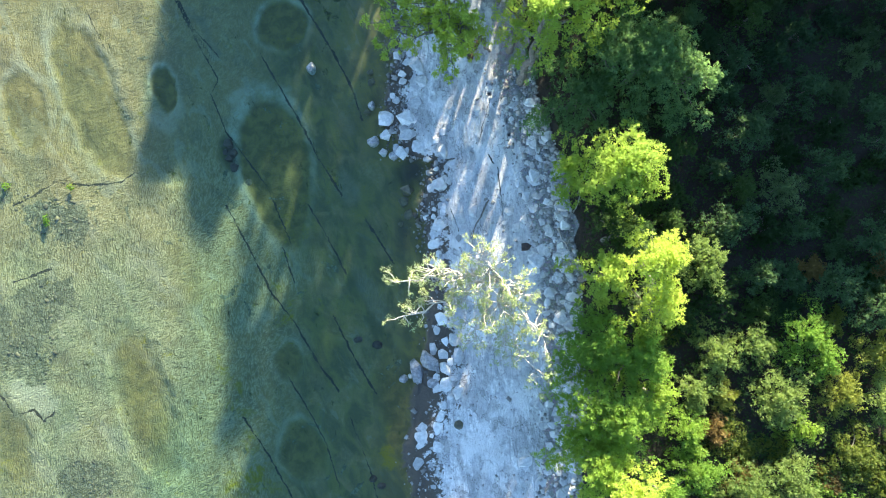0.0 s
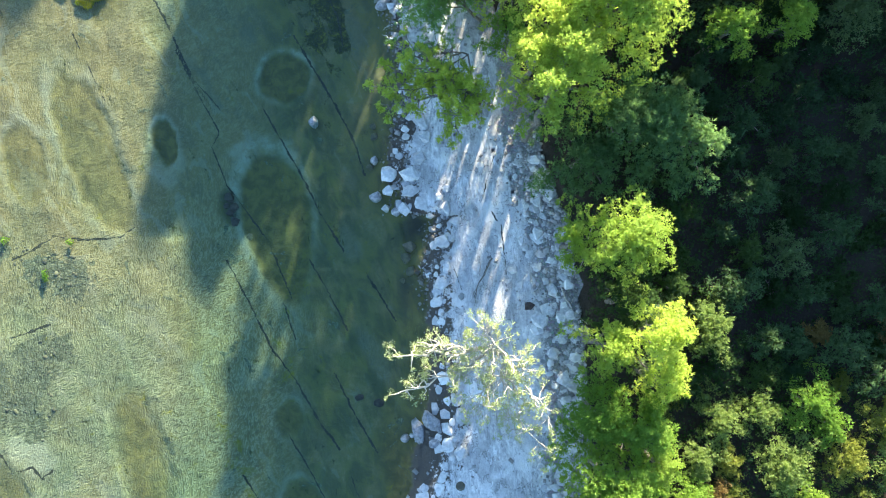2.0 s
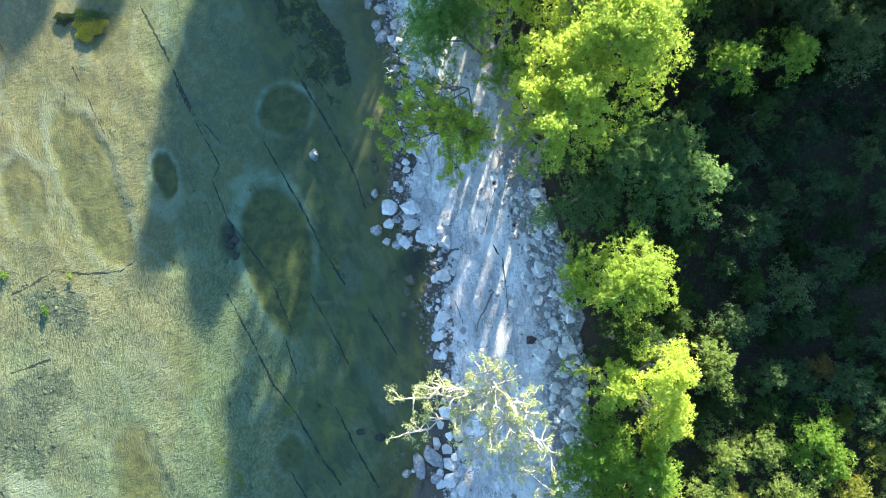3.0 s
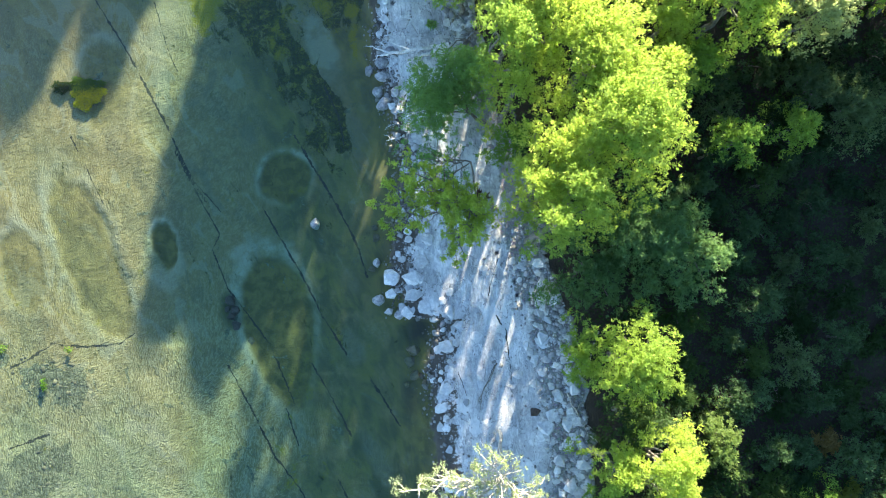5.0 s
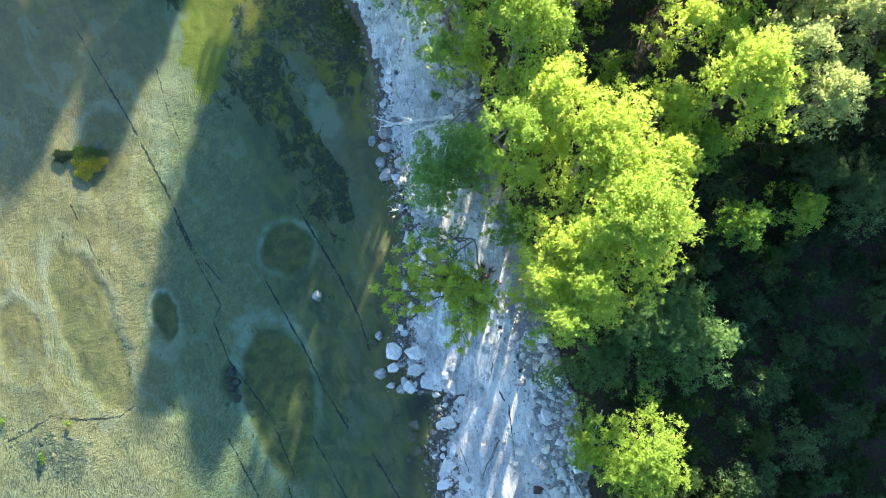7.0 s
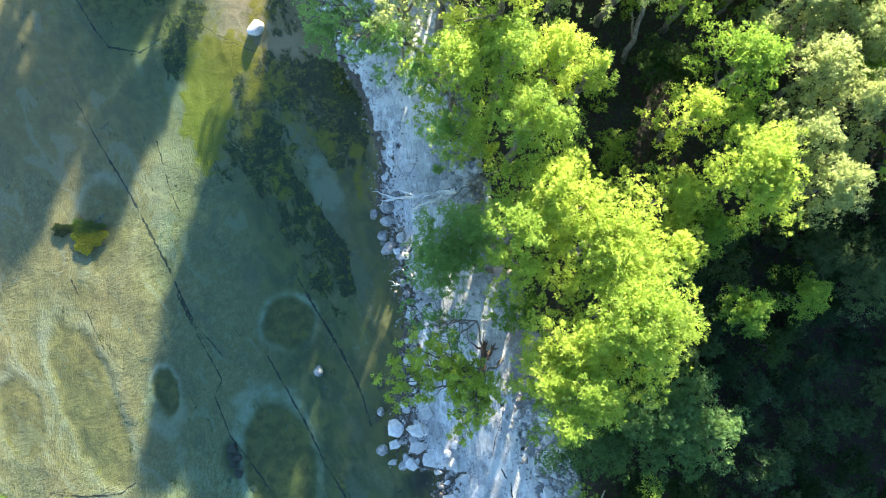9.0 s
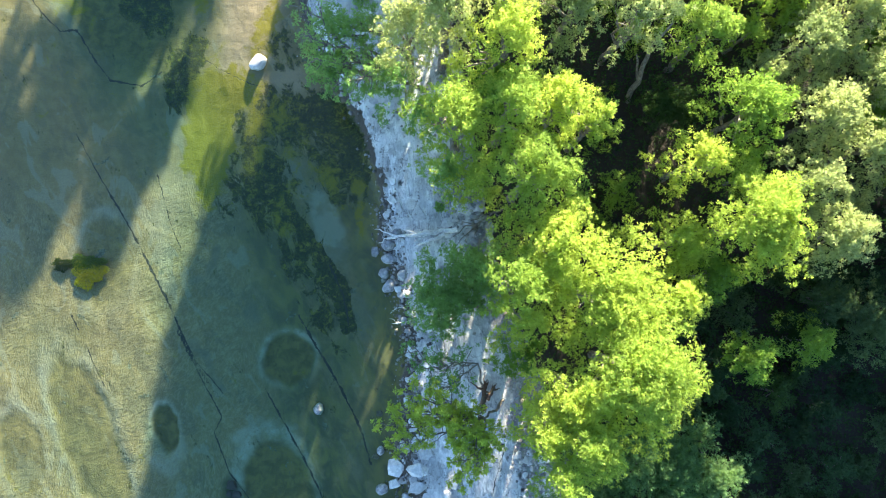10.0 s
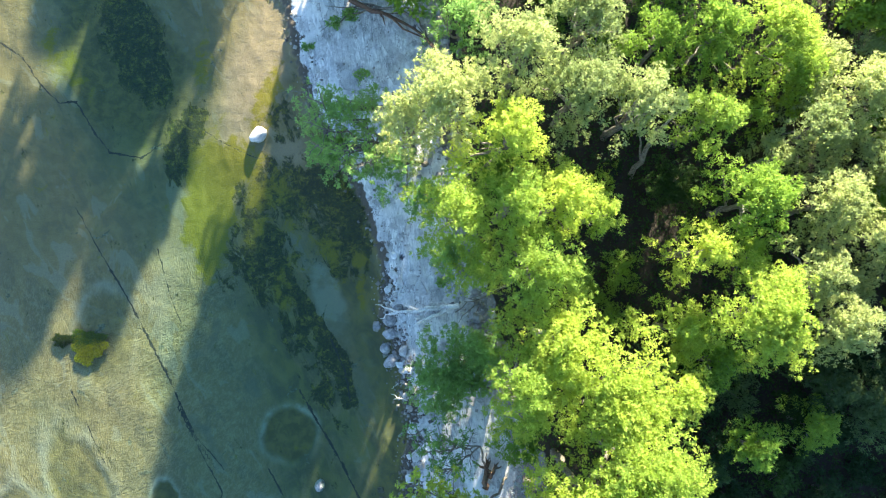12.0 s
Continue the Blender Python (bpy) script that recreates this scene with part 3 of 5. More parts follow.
joint_line(1.1, (-30.1, 9.41), (-28.82, 9.88), (-27.19, 10.73), (-24.85, 10.29), (-22.67, 10.28), (-21.57, 10.85))
joint_line(1.0, (-30.36, 4.08), (-28.7, 4.5), (-27.72, 4.68))
joint_line(1.1, (-31.8, -3.15), (-30.73, -4.98), (-29.38, -4.74), (-28.84, -5.56), (-28.05, -5.07))
joint_line(0.6, (-11.22, 2.15), (-11.81, 4.58))
joint_line(0.6, (-12.15, -4.39), (-11.47, -5.62), (-10.0, -8.82), (-9.3, -11.92))
joint_line(1.1, (-21.96, 33.1), (-20.73, 30.53), (-19.87, 28.48), (-19.02, 26.45), (-18.34, 24.75), (-17.52, 22.43), (-17.02, 21.22))
joint_line(0.7, (-17.56, 21.85), (-15.24, 18.75))
joint_line(0.8, (-29.05, 50.15), (-27.31, 48.74), (-26.2, 46.78), (-24.88, 45.22), (-23.88, 45.34), (-22.79, 43.18), (-21.69, 41.45), (-19.53, 40.85), (-18.08, 41.74))
joint_line(0.4, (-18.73, 34.32), (-18.14, 31.08), (-17.49, 29.05))
joint_line(0.5, (-24.08, 37.61), (-22.85, 34.9), (-21.96, 33.1))
joint_line(0.35, (-14.95, 42.43), (-13.43, 41.27), (-11.9, 40.32), (-8.8, 39.03))
joint_line(0.7, (-25.13, 25.08), (-24.72, 23.96))
joint_line(0.5, (-24.28, 22.88), (-23.16, 20.09))
joint_line(1.0, (-7.18, 26.91), (-6.32, 24.48), (-6.17, 22.52))
joint_line(0.6, (3.12, 9.49), (3.33, 8.87))
joint_line(0.35, (0.11, 6.04), (0.53, 4.43))
joint_line(0.35, (2.58, 6.18), (1.37, 3.96))
joint_line(0.35, (3.69, 13.64), (2.41, 10.16))
joint_line(0.5, (3.6, 8.45), (3.65, 5.29))

# small round potholes in the slab
for px, py, pr in ((3.61, 13.73, 0.17), (4.57, 11.67, 0.15), (4.62, 10.71, 0.18), (2.17, 30.47, 0.22),
                   (1.59, 31.87, 0.2), (6.18, 7.78, 0.18), (-1.7, 32.09, 0.2), (1.14, 15.06, 0.12)):
    patch("hole_shade", px, py, pr, pr, 0, 0.95, 0.35, 0.12)
# dark hollow and shadowed cove: their shade painted near black on the bed
patch("hole_shade", -15.08, 11.51, 0.7, 1.3, 8, 0.45, 0.7, 0.1)
patch("hole_shade", -2.23, 9.2, 1.1, 1.4, 0, 0.7, 0.7, 0.1)
patch("hole_shade", -3.23, 4.5, 0.9, 1.6, 0, 0.45, 0.8)

nx, ny = len(xs), len(ys)
idx = np.arange(nx * ny).reshape(ny, nx)
quads = np.stack([idx[:-1, :-1], idx[:-1, 1:], idx[1:, 1:], idx[1:, :-1]], -1).reshape(-1, 4)
ground_mesh = mesh_from("ground", np.stack([gx, gy, height], -1).reshape(-1, 3), quads, GROUND, True)
layers["side"], layers["joint"] = side, joint
for key, values in layers.items():
    a = ground_mesh.attributes.new(key, "FLOAT", "POINT")
    a.data.foreach_set("value", values.astype(np.float32).ravel())
tagged(new("ground", ground_mesh), "river bed of jointed bedrock rising to a bleached rock bank and forest floor", "ground", kind="structure")


def ground_z(x, y):
    i = int(np.clip(np.searchsorted(xs, x), 1, nx - 1))
    j = int(np.clip(np.searchsorted(ys, y), 1, ny - 1))
    return float(height[j, i])


wx = np.array(axis(-34, 4, 0.5, 110, 1.3))
wx = wx[wx < 12]
wy = np.array(axis(-20, 56, 0.5, 700, 1.3))
ax, ay = np.meshgrid(wx, wy)
wi = np.arange(ax.size).reshape(ax.shape)
wq = np.stack([wi[:-1, :-1], wi[:-1, 1:], wi[1:, 1:], wi[1:, :-1]], -1).reshape(-1, 4)
water_mesh = mesh_from("water", np.stack([ax, ay, 0 * ax], -1).reshape(-1, 3), wq, WATER, True)
depth = water_mesh.attributes.new("depth", "FLOAT", "POINT")
depth.data.foreach_set("value", np.array([max(0.0, -ground_z(a, b)) for a, b in zip(ax.ravel(), ay.ravel())], np.float32))
tagged(new("water", water_mesh),
       "clear shallow green river water over bedrock", "water", kind="structure")


# ---------------------------------------------------------------- trees
def tube(points, radii, sides=7):
    """Corners and faces of a tapered limb along points."""
    pts = np.array(points, float)
    verts, faces = [], []
    for i, p in enumerate(pts):
        t = pts[min(i + 1, len(pts) - 1)] - pts[max(i - 1, 0)]
        t /= np.linalg.norm(t) + 1e-9
        a = np.cross(t, (0.31, 0.93, 0.2))
        a /= np.linalg.norm(a) + 1e-9
        b = np.cross(t, a)
        for k in range(sides):
            q = 2 * math.pi * k / sides
            verts.append(p + radii[i] * (a * math.cos(q) + b * math.sin(q)))
    for i in range(len(pts) - 1):
        for k in range(sides):
            k2 = (k + 1) % sides
            faces.append((i * sides + k, i * sides + k2, (i + 1) * sides + k2, (i + 1) * sides + k))
    return verts, faces


def bent(rng, a, b, sag, steps=7, rough=0.06):
    """A crooked way from a to b."""
    a, b = np.array(a, float), np.array(b, float)
    ln = np.linalg.norm(b - a)
    out = []
    for i in range(steps + 1):
        u = i / steps
        p = a + (b - a) * u
        p = p + np.array((0, 0, sag * 4 * u * (1 - u)))
        if 0 < i < steps:
            p = p + rng.normal(0, rough * ln / 3, 3)
        out.append(p)
    return out


def limb(name, rng, a, b, r0, r1, sag, material, parent, sides=7, steps=7, rough=0.06, twigs=0):
    """One limb with forks, as one mesh."""
    way = bent(rng, a, b, sag, steps, rough)
    v, f = tube(way, np.linspace(r0, r1, len(way)), sides)
    v, f = list(v), list(f)
    for _ in range(twigs):
        i = rng.randint(steps // 3, steps)
        ln = np.linalg.norm(np.array(b) - np.array(a)) * rng.uniform(0.15, 0.32)
        dirn = way[min(i + 1, steps)] - way[i - 1]
        dirn = dirn / (np.linalg.norm(dirn) + 1e-9) + rng.normal(0, 0.6, 3)
        dirn /= np.linalg.norm(dirn)
        w2 = bent(rng, way[i], way[i] + dirn * ln, 0, 4, 0.1)
        r = r0 + (r1 - r0) * i / steps
        v2, f2 = tube(w2, np.linspace(r * 0.6, r1 * 0.5, 5), 5)
        o = len(v)
        v += list(v2)
        f += [tuple(c + o for c in q) for q in f2]
    return under(name, mesh_from(name, v, f, material, True), parent)


def leaves(name, centres, normals, rng, size, per, spread, material, wide=0.30):
    """Small pointed leaves that stand out of tufts, as one mesh."""
    n = len(centres) * per
    nn = np.repeat(normals, per, 0)
    out = nn * 0.6 + rng.normal(0, 0.55, (n, 3))
    out /= np.linalg.norm(out, axis=1, keepdims=True) + 1e-9
    c = np.repeat(centres, per, 0) + out * spread * rng.uniform(0.1, 1.25, (n, 1))
    d = out + rng.normal(0, 0.3, (n, 3)) - np.array((0, 0, 0.12))
    d /= np.linalg.norm(d, axis=1, keepdims=True) + 1e-9
    # blades turn their upper face outwards and to the light
    e = np.cross(d, nn + np.array((0.06, 0.16, 0.36)) + rng.normal(0, 0.28, (n, 3)))
    e /= np.linalg.norm(e, axis=1, keepdims=True) + 1e-9
    ln = size * rng.uniform(0.65, 1.35, (n, 1))
    foot = c + d * ln * 0.2
    v = np.stack([foot - e * ln * wide, foot + e * ln * wide, c + d * ln], 1).reshape(-1, 3)
    return mesh_from(name, v, np.arange(n * 3).reshape(-1, 3), material)


def lobes_of(rng, cx, cy, top, radius, deep, count, lean=(0, 0)):
    """Leaf masses strung along boughs of uneven length, with gaps between them."""
    out = []
    boughs = max(5, int(4 + radius * 1.5))
    turn = rng.uniform(0, 6.28)
    for k in range(boughs):
        a = turn + k * 6.283 / boughs + rng.uniform(-0.45, 0.45)
        reach = radius * rng.uniform(0.6, 1.22)
        rise = rng.uniform(-0.16, 0.10) * deep
        steps = 4 if radius > 1.6 else 3
        for j in range(steps):
            u = (j + 0.8 + rng.uniform(-0.25, 0.25)) / steps
            rho = reach * u
            r = radius * rng.uniform(0.13, 0.26) * (1.15 - 0.35 * u)
            aj = a + rng.uniform(-0.3, 0.3)
            z = top - r + rise * u - deep * 0.62 * (rho / radius) ** 1.8 - rng.uniform(0, 0.14) * deep
            out.append((cx + rho * math.cos(aj) + lean[0] * (z - top), cy + rho * math.sin(aj) + lean[1] * (z - top), z, r))
        # hanging sprays below the bough's end
        for j in range(1):
            rho = reach * rng.uniform(0.6, 1.0)
            out.append((cx + rho * math.cos(a), cy + rho * math.sin(a), top - deep * rng.uniform(0.5, 1.0), radius * rng.uniform(0.15, 0.26)))
    for j in range(max(2, count // 6)):
        rho, a, r = radius * rng.uniform(0, 0.35), rng.uniform(0, 6.28), radius * rng.uniform(0.2, 0.32)
        out.append((cx + rho * math.cos(a), cy + rho * math.sin(a), top - r - rng.uniform(0, 0.1) * deep, r))
    return out


def tufts_on(rng, lobes, density, axis_xy=(0.0, 0.0)):
    """Leaf tufts at the twig ends of each leaf mass, with a looser filling inside."""
    cs, ns = [], []
    for x, y, z, r in lobes:
        n = max(7, int(density * 4.9 * (r + 0.12) ** 2))
        d = rng.normal(0, 1, (n, 3))
        d[:, 2] = np.where(d[:, 2] < 0, -d[:, 2] * rng.choice((0.6, -0.45), n), d[:, 2])
        d /= np.linalg.norm(d, axis=1, keepdims=True)
        # masses are drawn out away from the trunk and hang at their ends
        away = np.array((x - axis_xy[0], y - axis_xy[1], 0.0))
        away = away / (np.linalg.norm(away) + 0.4)
        reach = r * rng.uniform(0.85, 1.32, (n, 1))
        p = d * reach * np.array((1, 1, rng.uniform(0.6, 0.85)))
        p = p + away * np.maximum(0, p @ away)[:, None] * 0.55
        p[:, 2] -= 0.22 * np.maximum(0, p @ away)
        cs.append(np.array((x, y, z)) + p)
        ns.append(d + rng.normal(0, 0.16, (n, 3)))
        k = n // 3
        cs.append(np.array((x, y, z)) + d[:k] * reach[:k] * rng.uniform(0.3, 0.7, (k, 1)))
        ns.append(d[:k])
    return np.concatenate(cs), np.concatenate(ns)


TREE_COUNT = [0]
STANDS = []


def tree(x, y, top, radius, material, label, deep=None, base=None, leaf=0.135, density=6.6, per=20, bark=None, name="tree", category="tree",
         group="trees of the riverside wood", limbs=5, count=None, lean=(0, 0), trunk_r=None, spread=0.15):
    """A broadleaf tree: trunk, limbs, and a crown of leaf tufts on uneven lobes."""
    TREE_COUNT[0] += 1
    rng = np.random.RandomState(100 + TREE_COUNT[0])
    bark = bark or BARK
    STANDS.append((x, y, radius))
    bx, by = base or (x, y)
    bz = ground_z(bx, by)
    deep = deep or (top - bz) * 0.62
    root = new(name)
    root.location = (bx, by, bz)
    tagged(root, label, category, group)
    lob = lobes_of(rng, x - bx, y - by, top - bz, radius, deep, count or int(8 + radius * radius * 1.1), lean)
    fork = np.array(((x - bx) * 0.5, (y - by) * 0.5, (top - bz) * 0.42))
    r0 = trunk_r or 0.05 + 0.022 * (top - bz)
    crown_mid = np.array((x - bx, y - by, (top - bz) * 0.82))
    way = bent(rng, (0, 0, -0.15), fork, 0, 6, 0.05)[:-1] + bent(rng, fork, crown_mid, 0, 5, 0.06)
    v, f = tube(way, np.linspace(r0, r0 * 0.25, len(way)), 9)
    under("trunk", mesh_from("trunk", v, f, bark, True), root)
    pick = rng.permutation(len(lob))[:limbs]
    for k in pick:
        lx, ly, lz, lr = lob[k]
        limb("limb", rng, way[rng.randint(4, 9)], (lx, ly, lz), r0 * 0.45, r0 * 0.1, 0.2, bark, root, 6, 7, 0.07, 2)
    cs, ns = tufts_on(rng, lob, density, (x - bx, y - by))
    under("crown", leaves("crown", cs, ns, rng, leaf, per, spread, material), root)
    return root


L_BRIGHT = "sunlit yellow-green broadleaf tree beside the rock bank"
L_GREEN = "fresh green broadleaf tree in the riverside wood"
L_DARK = "shaded dark green tree in the riverside wood"
L_PALE = "grey-green willow-like tree in the riverside wood"
L_OLIVE = "olive yellow shrub on the forest floor"

# trees along the bank, going upstream
tree(10.07, 6.25, 9.9, 3.0, LEAF_BRIGHT, L_BRIGHT, density=8)
tree(7.45, 6.58, 7.0, 1.5, LEAF_GREEN, L_GREEN, limbs=3)
tree(9.87, 2.76, 7.2, 2.2, LEAF_SHADE, L_DARK)
tree(10.73, 0.71, 10.2, 2.5, LEAF_BRIGHT, L_BRIGHT, density=8)
tree(8.31, 0.35, 8.8, 1.7, LEAF_BRIGHT, L_BRIGHT, limbs=3)
tree(11.25, -1.86, 8.8, 1.6, LEAF_BRIGHT, L_BRIGHT, limbs=3)
tree(7.76, -3.81, 7.9, 2.5, LEAF_GREEN, L_GREEN, density=10)
tree(9.79, -4.67, 8.0, 2.2, LEAF_GREEN, L_GREEN, density=10)
tree(7.83, -7.42, 8.4, 2.8, LEAF_GREEN, L_GREEN, density=10)
tree(6.8, -10.43, 8.0, 2.3, LEAF_GREEN, L_GREEN, density=10)
tree(8.05, -12.12, 9.0, 2.6, LEAF_BRIGHT, L_BRIGHT)
tree(11.03, -6.98, 6.2, 1.7, LEAF_BRIGHT, L_BRIGHT, limbs=3)
tree(15.47, 0.65, 5.2, 1.9, LEAF_SHRUB, "pale speckled bushy shrub behind the sunlit trees", name="shrub", category="shrub", leaf=0.13, limbs=3)
# trees of the middle stretch
tree(12.58, 13.14, 7.8, 3.4, LEAF_COOL, L_DARK, density=8)
tree(15.3, 12.2, 7.0, 2.4, LEAF_COOL, L_DARK, density=8)
tree(8.6, 11.9, 6.4, 2.8, LEAF_COOL, L_DARK)
tree(11.2, 13.6, 8.0, 2.6, LEAF_COOL, L_DARK)
tree(9.9, 19.3, 13.9, 4.0, LEAF_BRIGHT, L_BRIGHT, density=8)
tree(7.28, 18.23, 12.9, 3.0, LEAF_BRIGHT, L_BRIGHT, density=8)
tree(7.2, 15.9, 13.0, 2.6, LEAF_BRIGHT, L_BRIGHT, density=8)
tree(5.3, 16.6, 12.2, 1.7, LEAF_BRIGHT, L_BRIGHT, limbs=3)
tree(5.8, 14.3, 12.8, 1.6, LEAF_BRIGHT, L_BRIGHT, limbs=3)
tree(9.04, 23.46, 12.9, 3.7, LEAF_BRIGHT, L_BRIGHT, density=8)
tree(6.74, 26.25, 12.7, 2.9, LEAF_BRIGHT, L_BRIGHT, density=8)
tree(13.46, 22.61, 10.0, 2.2, LEAF_BRIGHT, L_BRIGHT, limbs=3)
tree(4.7, 22.3, 11.0, 1.7, LEAF_BRIGHT, L_BRIGHT, limbs=3)
tree(4.3, 24.3, 13.2, 2.0, LEAF_BRIGHT, L_BRIGHT, limbs=3, deep=5.0)
tree(4.82, 20.05, 7.0, 1.6, LEAF_GREEN, L_GREEN, limbs=3)
tree(0.94, 23.95, 4.6, 2.7, LEAF_SOFT, "shaded green tree leaning out over the rock bank", density=11, base=(3.94, 22.56))
tree(2.88, 25.58, 5.2, 2.1, LEAF_SOFT, L_DARK, limbs=3, density=9)
tree(5.6, 30.11, 13.3, 3.0, LEAF_BRIGHT, L_BRIGHT, density=8)
tree(4.89, 33.93, 13.6, 2.5, LEAF_BRIGHT, L_BRIGHT, density=8)
tree(7.65, 33.84, 12.6, 2.4, LEAF_BRIGHT, L_BRIGHT)
tree(2.1, 33.9, 12.8, 2.4, LEAF_BRIGHT, L_GREEN, density=7.5, deep=7.0)
tree(3.0, 30.6, 6.9, 2.2, LEAF_BRIGHT, L_GREEN, limbs=4, density=5)
tree(9.71, 32.99, 11.1, 1.3, LEAF_BRIGHT, L_BRIGHT, limbs=3, deep=2.6)
# next two: low trees added under the crowns to block sun on the stream
tree(3.5, 45.5, 8.8, 2.2, LEAF_SOFT, L_DARK, density=6)
tree(4.5, 36.5, 8.4, 2.3, LEAF_GREEN, L_DARK, density=9)
tree(5.1, 37.4, 13.8, 2.3, LEAF_BRIGHT, L_BRIGHT, density=9)
tree(1.93, 39.83, 13.0, 2.7, LEAF_PALE, L_PALE, density=8, deep=5.0)
tree(-0.3, 39.2, 11.2, 2.2, LEAF_PALE, L_PALE, density=7.5)
tree(6.16, 42.13, 13.4, 2.6, LEAF_PALE, L_PALE, density=9)
tree(9.34, 39.97, 12.2, 2.9, LEAF_PALE, L_PALE)
tree(12.6, 38.73, 12.0, 2.2, LEAF_PALE, L_PALE, deep=3.2)
tree(10.09, 44.02, 12.0, 2.7, LEAF_PALE, L_PALE)
tree(-1.5, 37.6, 7.0, 1.9, LEAF_SOFT, "shaded green tree leaning out over the rock bank", density=5, base=(0.6, 38.4))
tree(0.7, 35.0, 7.2, 1.7, LEAF_SOFT, "shaded green tree leaning out over the rock bank", density=5, base=(2.8, 35.6))
tree(1.5, 31.6, 6.0, 1.4, LEAF_SOFT, "shaded green tree leaning out over the rock bank", density=5, limbs=3, base=(3.4, 31.8))
tree(-4.1, 40.9, 7.4, 2.4, LEAF_SOFT, "green tree leaning out over the water's edge", density=5.5, base=(-1.6, 42.61))
tree(-5.1, 38.8, 6.6, 1.8, LEAF_SOFT, "green tree leaning low out over the water's edge", density=5, base=(-2.27, 39.45))
tree(16.91, 37.84, 10.4, 2.4, LEAF_BRIGHT, L_BRIGHT)
tree(19.0, 33.0, 10.6, 2.8, LEAF_GREEN, L_GREEN, density=8)
tree(15.7, 30.4, 10.2, 2.1, LEAF_BRIGHT, L_GREEN)
tree(18.29, 26.57, 11.8, 3.5, LEAF_BRIGHT, L_BRIGHT, density=8)
tree(14.5, 26.0, 8.8, 2.1, LEAF_BRIGHT, L_GREEN)
tree(18.2, 18.7, 7.4, 1.8, LEAF_GREEN, L_GREEN)
tree(16.57, 23.82, 7.2, 2.0, LEAF_GREEN, L_GREEN)
tree(22.1, 42.68, 9.8, 3.2, LEAF_BRIGHT, L_BRIGHT)
tree(18.47, 43.22, 9.4, 2.8, LEAF_GREEN, L_GREEN)
tree(15.35, 43.37, 8.6, 2.2, LEAF_GREEN, L_GREEN)
tree(24.02, 32.55, 9.8, 2.8, LEAF_PALE, L_PALE)
tree(22.4, 28.6, 9.8, 2.2, LEAF_PALE, L_PALE)
tree(26.08, 30.35, 9.4, 2.6, LEAF_PALE, L_PALE)
tree(23.95, 36.97, 9.0, 2.6, LEAF_PALE, L_PALE)
tree(26.93, 38.94, 9.2, 3.2, LEAF_PALE, L_PALE)
tree(27.36, 34.61, 9.0, 2.8, LEAF_PALE, L_PALE)
tree(23.6, 25.6, 9.8, 2.6, LEAF_PALE, L_PALE)
tree(23.97, 21.59, 6.4, 2.4, LEAF_SHADE_DIM, L_DARK)
tree(26.55, 20.32, 6.0, 2.6, LEAF_SHADE_DIM, L_DARK)
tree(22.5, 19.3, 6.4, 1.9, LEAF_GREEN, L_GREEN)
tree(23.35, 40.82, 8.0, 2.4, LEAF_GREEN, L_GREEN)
tree(15.9, 34.9, 5.2, 2.2, LEAF_SHADE, L_DARK)

# the shaded low wood, its shade put into the leaf colours, and the shrubs downstream
rng_low = np.random.RandomState(21)
placed = []
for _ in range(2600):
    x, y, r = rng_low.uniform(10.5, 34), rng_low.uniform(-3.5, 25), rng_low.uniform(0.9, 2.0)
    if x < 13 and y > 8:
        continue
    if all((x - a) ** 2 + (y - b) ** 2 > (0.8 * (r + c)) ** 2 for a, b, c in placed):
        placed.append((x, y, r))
        tree(x, y, 1.2 + 1.5 * r + rng_low.uniform(0, 1.6), r, (LEAF_SHADE, LEAF_SHADE_DEEP, LEAF_SHADE_DEEP, LEAF_SHADE_DIM)[rng_low.randint(0, 4)], L_DARK, density=6, limbs=2, leaf=0.15, per=13)
for x, y, top, r, m in ((15.71, -5.04, 3.4, 1.8, "p"), (18.33, -4.94, 3.2, 1.5, "p"), (19.34, -8.33, 3.6, 2.1, "p"),
                        (20.77, -10.37, 2.8, 1.3, "g"), (13.15, -9.82, 3.6, 1.8, "g"), (14.2, -7.41, 3.4, 1.5, "p"),
                        (16.75, -11.14, 2.4, 1.9, "o"), (13.19, -12.31, 3.6, 1.9, "g"), (16.74, -13.8, 3.4, 2.0, "p"),
                        (19.68, -13.75, 3.4, 1.8, "p"), (23.51, -12.1, 2.8, 1.8, "o"), (23.43, -8.38, 3.2, 1.7, "o"),
                        (22.52, -6.08, 3.4, 1.5, "g"), (26.01, -6.09, 3.3, 1.8, "o"), (25.94, -9.01, 3.0, 1.5, "p"),
                        (25.21, -14.14, 2.6, 1.8, "o"), (21.26, -4.49, 3.8, 1.7, "g"), (11.16, -13.07, 4.2, 1.6, "g"),
                        (21.52, -15.89, 2.8, 1.8, "g"), (13.93, -15.63, 3.4, 2.0, "p"), (17.39, -17.05, 3.2, 2.0, "g")):
    mat = {"p": LEAF_SHRUB, "g": LEAF_GREEN, "o": LEAF_OLIVE}[m]
    lab = {"p": "light green leafy shrub on the forest floor", "g": "fresh green shrub on the forest floor", "o": L_OLIVE}[m]
    tree(x, y, top + 0.7, r, mat, lab, name="shrub", category="shrub", group="shrubs on the forest floor", limbs=3, leaf=0.12, per=16, density=10)

rng_s = np.random.RandomState(45)
